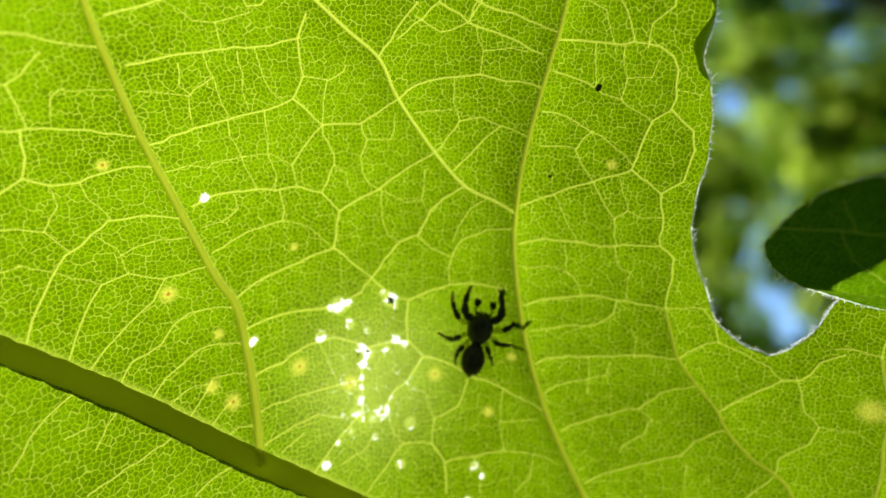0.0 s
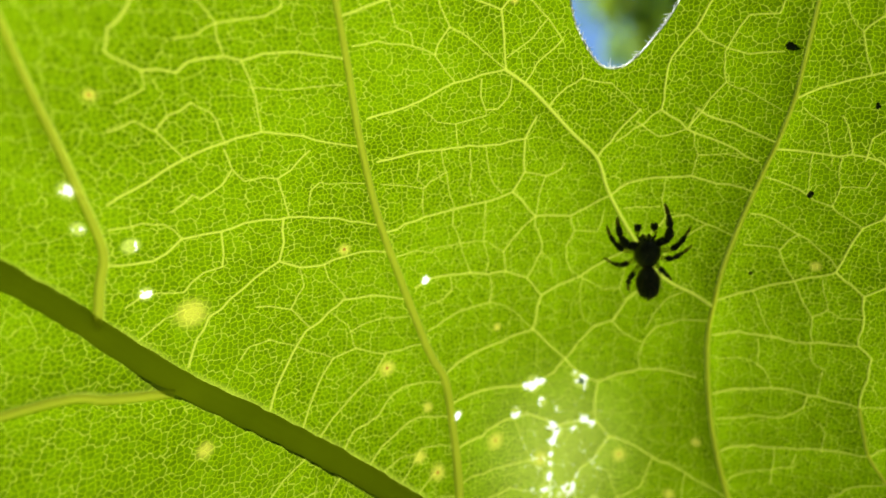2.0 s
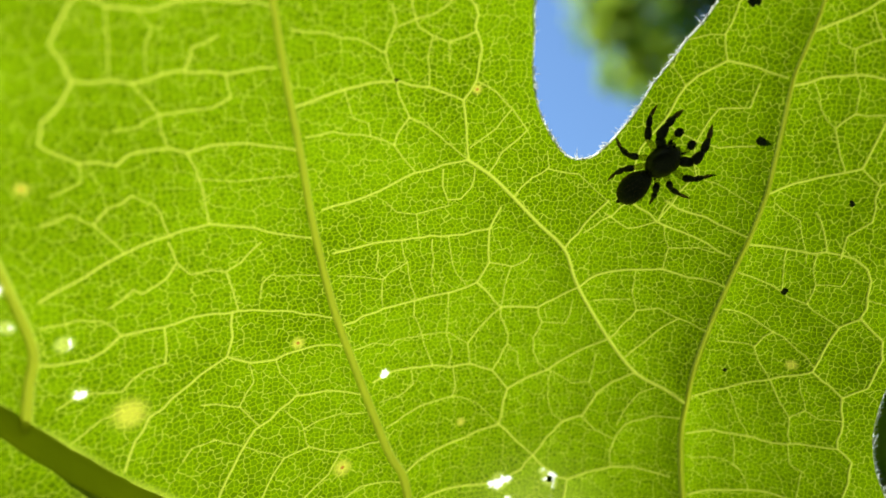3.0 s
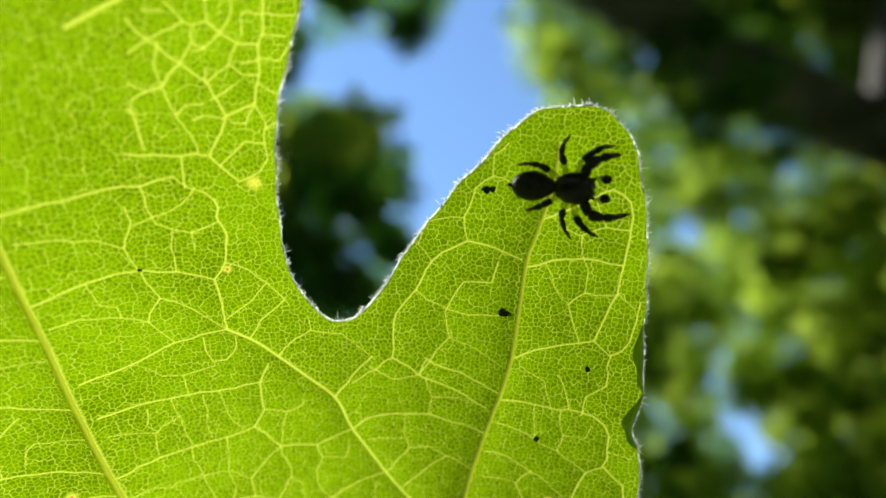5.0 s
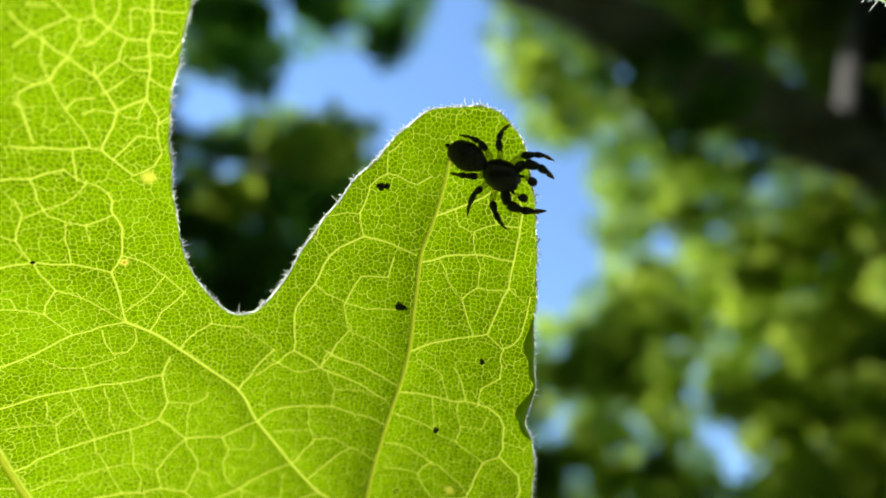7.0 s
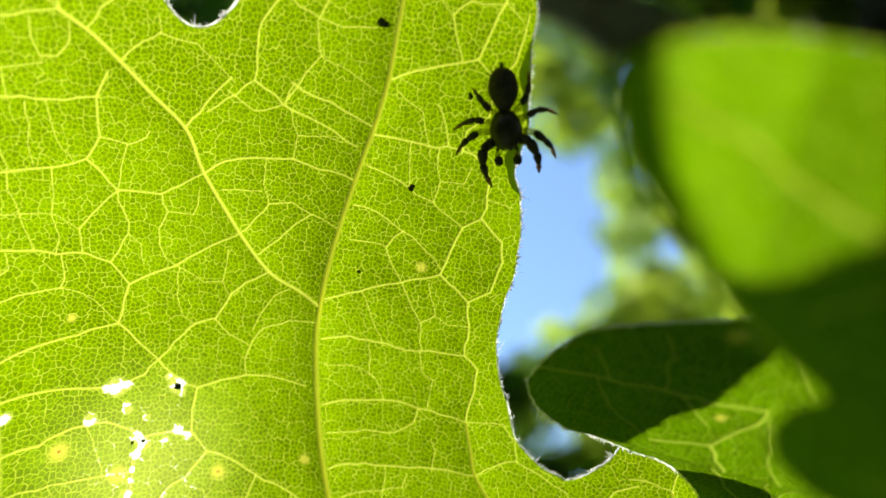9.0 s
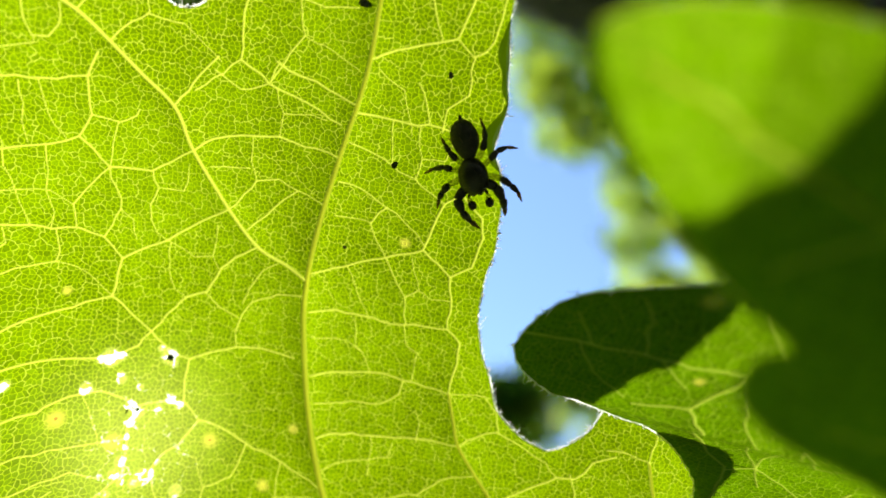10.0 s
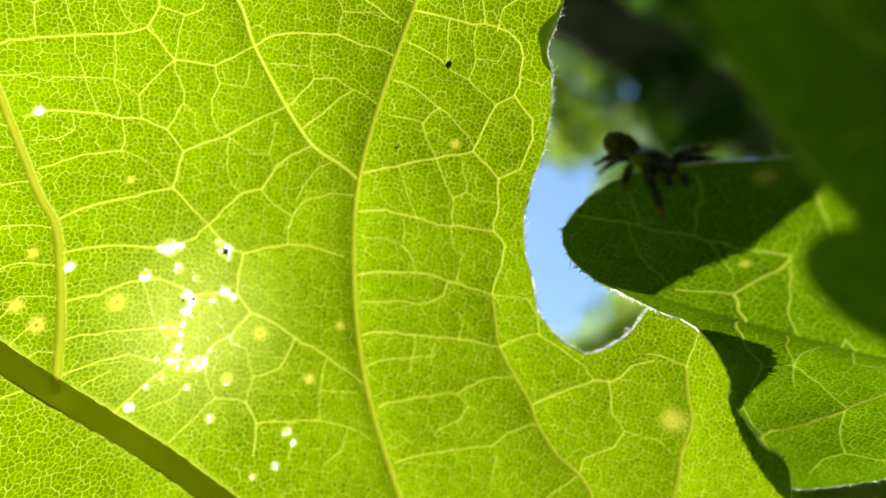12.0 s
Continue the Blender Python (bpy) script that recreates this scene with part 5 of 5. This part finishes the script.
# where the crowns leave the sky open, as directions from the eye (azimuth and height in degrees)
CLEARING = np.array([(-15.5, 47.5), (-13.7, 48.6), (-10.1, 49.3), (-6.4, 49.2), (-3.8, 47.9), (-1.7, 48.8), (-0.8, 50.8), (0.8, 56), (5.8, 56), (5.4, 47.9), (6.9, 44.6), (9.1, 41.5), (14.5, 39.7), (15.0, 35.5), (15.5, 32.5), (11.8, 32.1), (9.2, 30.9), (8.5, 29), (6.5, 27.0), (2, 26), (-3.1, 30.2), (-4.5, 39.3), (-3.5, 41.4), (-6.9, 41.7), (-8.4, 40.7), (-8.4, 43.2), (-11.7, 44.2), (-14.8, 45.4)])
CHINKS = [(-24.1, 42.5, 1.7), (-18.9, 44.0, 0.9), (-17.5, 23.3, 0.7), (9.5, 20.8, 0.8), (8.2, 24.2, 0.6), (21.4, 19.7, 1.0), (20.6, 42.5, 0.6), (38.9, 38.1, 1.1), (21.1, 33.4, 0.5), (25.0, 33.8, 0.6), (22.9, 17.8, 0.9), (29.2, 37.6, 0.9), (10.9, 30.8, 1.3), (19.8, 46.3, 0.6)]
SUNNY = [(-9.7, 42.3, 1.6), (-15.0, 41.2, 0.8), (-17.8, 37.2, 1.1)]     # tufts of the shaded crown given the paler sunlit leaf colour


def open_sky(a, e, room):
    k = math.cos(radians(e))
    for i in range(8):
        da, de = room * math.cos(i * math.pi / 4) / k, room * math.sin(i * math.pi / 4)
        if inside(np.array([a + da]), np.array([e + de]), CLEARING)[0, 0]:
            return True
    return any(math.hypot((a - g[0]) * k, e - g[1]) < g[2] + room for g in CHINKS)


# trees from azimuth 66 round to 264 are unseen, added to block skylight
TREES = [(-50, 9.0, -78, -27, 0), (-14, 7.5, -27, 4, 0), (17, 8.0, 4, 28, 1), (41, 7.0, 28, 52, 1), (66, 8.5, 52, 85, 1), (105, 8.0, 85, 125, 1), (145, 7.0, 125, 165, 0), (185, 8.0, 165, 205, 0), (225, 8.5, 205, 245, 0), (264, 8.0, 245, 282, 0)]


# sprays of the far crowns opened to the sun and given sunlit leaf colour
GLINTS = [far(a, e, 6.1) for a, e, _ in SUNNY]
BRIGHT = [far(a, e, 7.5) for a, e in ((30, 31), (20, 28), (13, 27), (31, 25), (23, 22), (14, 44), (11, 47), (22, 44), (25, 16), (35, 28), (27, 32), (33, 33), (26, 28), (17, 30), (29, 21), (15, 24))]
OPEN = [far(15, 51.4, 4.5), far(35.5, 35, 6.1), far(38, 32, 6.1)]      # places on the old trunk that the sun reaches


def make_tree(yaw, dist, lo, hi, light, seed):
    ob = tagged(new("tree"), "broadleaf tree with a loose sunlit crown" if light else "broadleaf tree with a dense shaded crown", "tree", "trees behind the leaf")
    rng = np.random.default_rng(seed)
    foot = far(yaw, 0, dist * 1.25)
    foot.z = 0
    fork = Vector((foot.x, foot.y, 3.2))
    top = far(yaw, 26, dist * 1.4)
    limb("trunk", [foot - Vector((0, 0, 0.2)), foot + Vector((0.1, 0, 1.5)), fork, fork.lerp(top, 0.55) + Vector((0.2, 0.1, 0)), top], 0.2, 0.05, ob, seed)
    crowns, k = {"dark": [], "light": [], "sun_tone": []}, 0
    seen = -50 < lo and hi < 55
    step = 2.3 if seen else 3.6
    for el in np.arange(6, 56 if seen else 84, step):
        for az in np.arange(lo, hi, step / math.cos(radians(el))):
            for layer in ((0.85, 1.2), (1.25, 1.5), (1.5, 1.8)):
                a, e, d = az + rng.normal() * step * 0.45, el + rng.normal() * step * 0.45, dist * rng.uniform(*layer)
                if math.hypot((a + 63) * math.cos(radians(e)), e - 43.5) < 11 or rng.uniform() < 0.02:
                    continue
                if seen and open_sky(a, e, 0.9):
                    continue
                c = far(a, e, d)
                if any((c - p).dot(SUN_WAY) > 0 and ((c - p) - SUN_WAY * (c - p).dot(SUN_WAY)).length < 0.8 for p in OPEN):
                    continue
                if any((c - p).dot(SUN_WAY) > 0.5 and ((c - p) - SUN_WAY * (c - p).dot(SUN_WAY)).length < 0.35 for p in GLINTS):
                    continue
                if light and any((c - p).dot(SUN_WAY) > 0.4 and ((c - p) - SUN_WAY * (c - p).dot(SUN_WAY)).length < 0.7 for p in BRIGHT):
                    continue
                # leaf colour carries which clumps look sunlit and which shaded
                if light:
                    tone = "sun_tone" if rng.uniform() < (0.8 if e < 34 else 0.25) else "light"
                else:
                    tone = "sun_tone" if any(math.hypot((a - g[0]) * math.cos(radians(e)), e - g[1]) < g[2] for g in SUNNY) else ("light" if rng.uniform() < 0.3 else "dark")
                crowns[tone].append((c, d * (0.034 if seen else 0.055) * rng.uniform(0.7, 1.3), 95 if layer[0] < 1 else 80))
                k += 1
                if k % 60 == 0 and e < 24:
                    start = fork.lerp(top, rng.uniform(0.1, 0.9))
                    limb("limb", [start, start.lerp(c, 0.5) + Vector((0, 0, 0.25)), c], 0.04, 0.015, ob, seed + k)
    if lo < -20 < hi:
        crowns["sun_tone"] += [(p, 0.036 * 6.1 * g[2], int(55 * g[2])) for p, g in zip(GLINTS, SUNNY)]
    crowns["sun_tone"] += [(p, 0.3, 110) for p in BRIGHT if lo <= math.degrees(math.atan2(p.x, p.y)) < hi]
    for tone, mat in (("dark", FOLIAGE_SHADED), ("light", FOLIAGE), ("sun_tone", FOLIAGE_SUNLIT)):
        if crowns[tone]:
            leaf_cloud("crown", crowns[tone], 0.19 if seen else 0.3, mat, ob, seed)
    return ob


for k, row in enumerate(TREES):
    make_tree(*row, seed=20 + k)
old = tagged(new("leaning_tree"), "old tree with a thick leaning grey-brown trunk", "tree", "trees behind the leaf")
a, b, c = far(60, 14, 6.6), far(36.5, 36.0, 6.2), far(12.5, 54.0, 4.3)
limb("trunk", [Vector((a.x * 1.25, a.y * 0.8, -0.3)), a, b, c, far(-8, 58, 3.5)], 0.44, 0.14, old, 3, BARK_OLD)
for tone, drop, mat in ((1, -4.5, FOLIAGE), (2, 0.8, FOLIAGE_SHADED)):
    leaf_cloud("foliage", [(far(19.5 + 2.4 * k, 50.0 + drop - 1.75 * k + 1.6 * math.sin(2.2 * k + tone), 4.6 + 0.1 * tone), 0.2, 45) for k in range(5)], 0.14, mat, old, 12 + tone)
leaf_cloud("foliage", [(far(40 + 2.4 * k, 31 - 0.8 * k + 2 * math.sin(2.1 * k), 4.6), 0.25, 80) for k in range(5)], 0.15, FOLIAGE_SHADED, old, 18)
leaf_cloud("foliage", [(far(27 + 2.2 * k, 50.5 - 0.75 * k + 2.2 * math.sin(1.9 * k), 7.0), 0.42, 75) for k in range(10)], 0.2, FOLIAGE_SHADED, old, 21)
limb("limb", [b, far(44, 46, 6.2), far(50, 58, 6.8)], 0.2, 0.06, old, 4)

v = [(-400, -400, 0), (400, -400, 0), (400, 400, 0), (-400, 400, 0)]
tagged(mesh_object("ground", v, [(0, 1, 2, 3)], GRASS, None, False), "wide green meadow under the trees", "ground", kind="structure")


# ---------------------------------------------------------------- what moves
NUDGE = [(0.0, 1.04, -0.63), (1.0, 0.96, -0.79), (2.0, 0.88, -1.15), (3.7, 0.85, -1.17), (5.3, 0.48, -1.51), (6.5, 0.22, -1.03), (8.3, 0.24, -0.73), (8.5, 0.20, -0.94), (9.0, -0.21, -1.56), (9.5, 0.25, -1.72), (10.0, 0.33, -1.14), (10.5, -0.06, -0.99), (11.0, -0.17, -1.14), (11.5, 0.22, -1.06), (12.0, 0.32, -0.85)]
SWING = [(0.0, 0.19, 1.11), (1.5, 0.42, 0.65), (2.0, 0.45, 0.33), (3.7, 0.52, 0.48), (5.3, 0.55, -0.58), (6.7, 0.64, -0.56), (8.3, 0.84, 0.82), (8.5, 0.70, 0.55), (9.0, 0.31, 0.52), (9.5, 0.58, -0.38), (10.0, 1.39, 0.94), (10.5, 1.60, -0.54), (11.0, 1.74, -0.28), (11.5, 2.16, -0.33), (12.0, 2.24, -0.60)]
FLICK = [(0.0, 0.5, 0.2), (4.8, 0.5, 0.2), (5.4, 2.5, 1.0), (5.55, 2.2, 0.8), (6.0, -1.3, -0.7), (6.5, 0.4, 0.2), (12.0, 0.4, 0.2)]
LEAP = [10.6, 10.7, 10.8, 10.9]
# the spider on the large leaf: seconds, millimetres along the blade, heading in degrees
TROT = [(0.0, -2.3, -10.1, -12), (0.5, -2.9, -6.9, 9), (1.0, -4.0, -2.9, 51), (1.5, -4.1, -3.2, 65), (2.0, -4.6, 2.4, 8), (2.5, -6.0, 8.2, -10), (3.0, -4.0, 15.2, -40), (3.5, -4.1, 15.1, -50), (3.7, -4.0, 15.2, -50), (5.3, 6.1, 27.6, -100), (5.5, 6.2, 27.7, -102), (6.0, 6.1, 27.7, -104), (6.5, 6.0, 27.7, -104), (6.7, 6.1, 27.7, -106), (8.3, 9.3, 18.6, -171), (8.5, 9.4, 18.4, -171), (9.0, 9.2, 13.1, -166)]
TROT += [(9.5, 9.0, 12.4, -163), (10.0, 9.1, 9.0, -157), (10.5, 9.8, 7.1, -143), (10.6, 10.2, 6.9, -140)]
# and then on the second leaf: seconds, place, the way ahead, the way up
PERCH = [(10.7, (10.7, 5.0, 14.5), (0.95, -0.10, 0.20), (0.05, 0.85, 0.5)), (10.8, (10.9, 5.2, 14.5), (0.97, -0.05, 0.20), (0, 0.8, 0.6)), (10.9, (11.3, 5.2, 14.5), (0.97, -0.05, 0.22), (0, 0.8, 0.6)), (11.0, (11.5, 5.1, 14.5), (0.97, -0.05, 0.25), (0, 0.75, 0.65)),
         (11.2, (12.0, 4.0, 14.5), (0.85, -0.15, 0.5), (0, 0.85, 0.5)), (11.5, (12.2, 5.1, 14.5), (0.85, -0.15, 0.5), (0, 0.85, 0.5)), (12.0, (13.1, 5.3, 14.5), (0.38, -0.10, 0.92), (0.05, 0.95, 0.3))]


def stance(place, ahead, up):
    y = Vector(ahead).normalized()
    x = y.cross(Vector(up)).normalized()
    z = x.cross(y)
    m = Matrix((x, y, z)).transposed().to_4x4()
    m.translation = Vector(place) * MM
    return m


def motions():
    times = sorted(TIMES + LEAP)
    walk(leaf, [(t, sway_at(t)) for t in times])
    for ob, way in ((second, NUDGE), (third, SWING), (fourth, FLICK)):
        nt = [n[0] for n in way]
        walk(ob, [(t, sway_at(t) @ pose(np.interp(t, nt, [n[1] for n in way]) * MM, np.interp(t, nt, [n[2] for n in way]) * MM, 0)) for t in times])
    rows = []
    for t, u, v, heading in TROT:
        a = radians(heading)
        e = 0.05
        slope_u = float(main_height(u + e, v) - main_height(u - e, v)) / (2 * e)
        slope_v = float(main_height(u, v + e) - main_height(u, v - e)) / (2 * e)
        up = Vector((-slope_u, -slope_v, 1)).normalized()
        ahead = Vector((-math.sin(a), math.cos(a), 0))
        ahead -= up * ahead.dot(up)
        rows.append((t, sway_at(t) @ stance(Vector((u, v, float(main_height(u, v)) + float(blade.lift(u, v)))) + up * 0.12, ahead, up)))
    rows += [(t, sway_at(t) @ stance(p, a, u)) for t, p, a, u in PERCH]
    walk(spider, rows)
    for leg_, side, k, hip in spider_legs:
        steps = []
        for t in np.arange(0, 12.01, 0.25):
            going = 1.0 if t < 3.3 or 3.8 < t < 5.2 or 6.8 < t < 10.2 else 0.15
            turn = 9 * going * math.sin(2 * math.pi * 1.7 * t + (k * 1.57 + (0 if side > 0 else 3.14)))
            down = float(np.interp(t, (10.5, 10.75), (0, 1)))
            bow = down * {1: -30 if side > 0 else 62, 2: -12 if side > 0 else 42, 3: -10, 4: 14}[k]
            h = Vector(hip) * BODY
            steps.append((float(t), pose(*h, bow, 0, turn) @ pose(-h.x, -h.y, -h.z)))
        walk(leg_, steps)


motions()
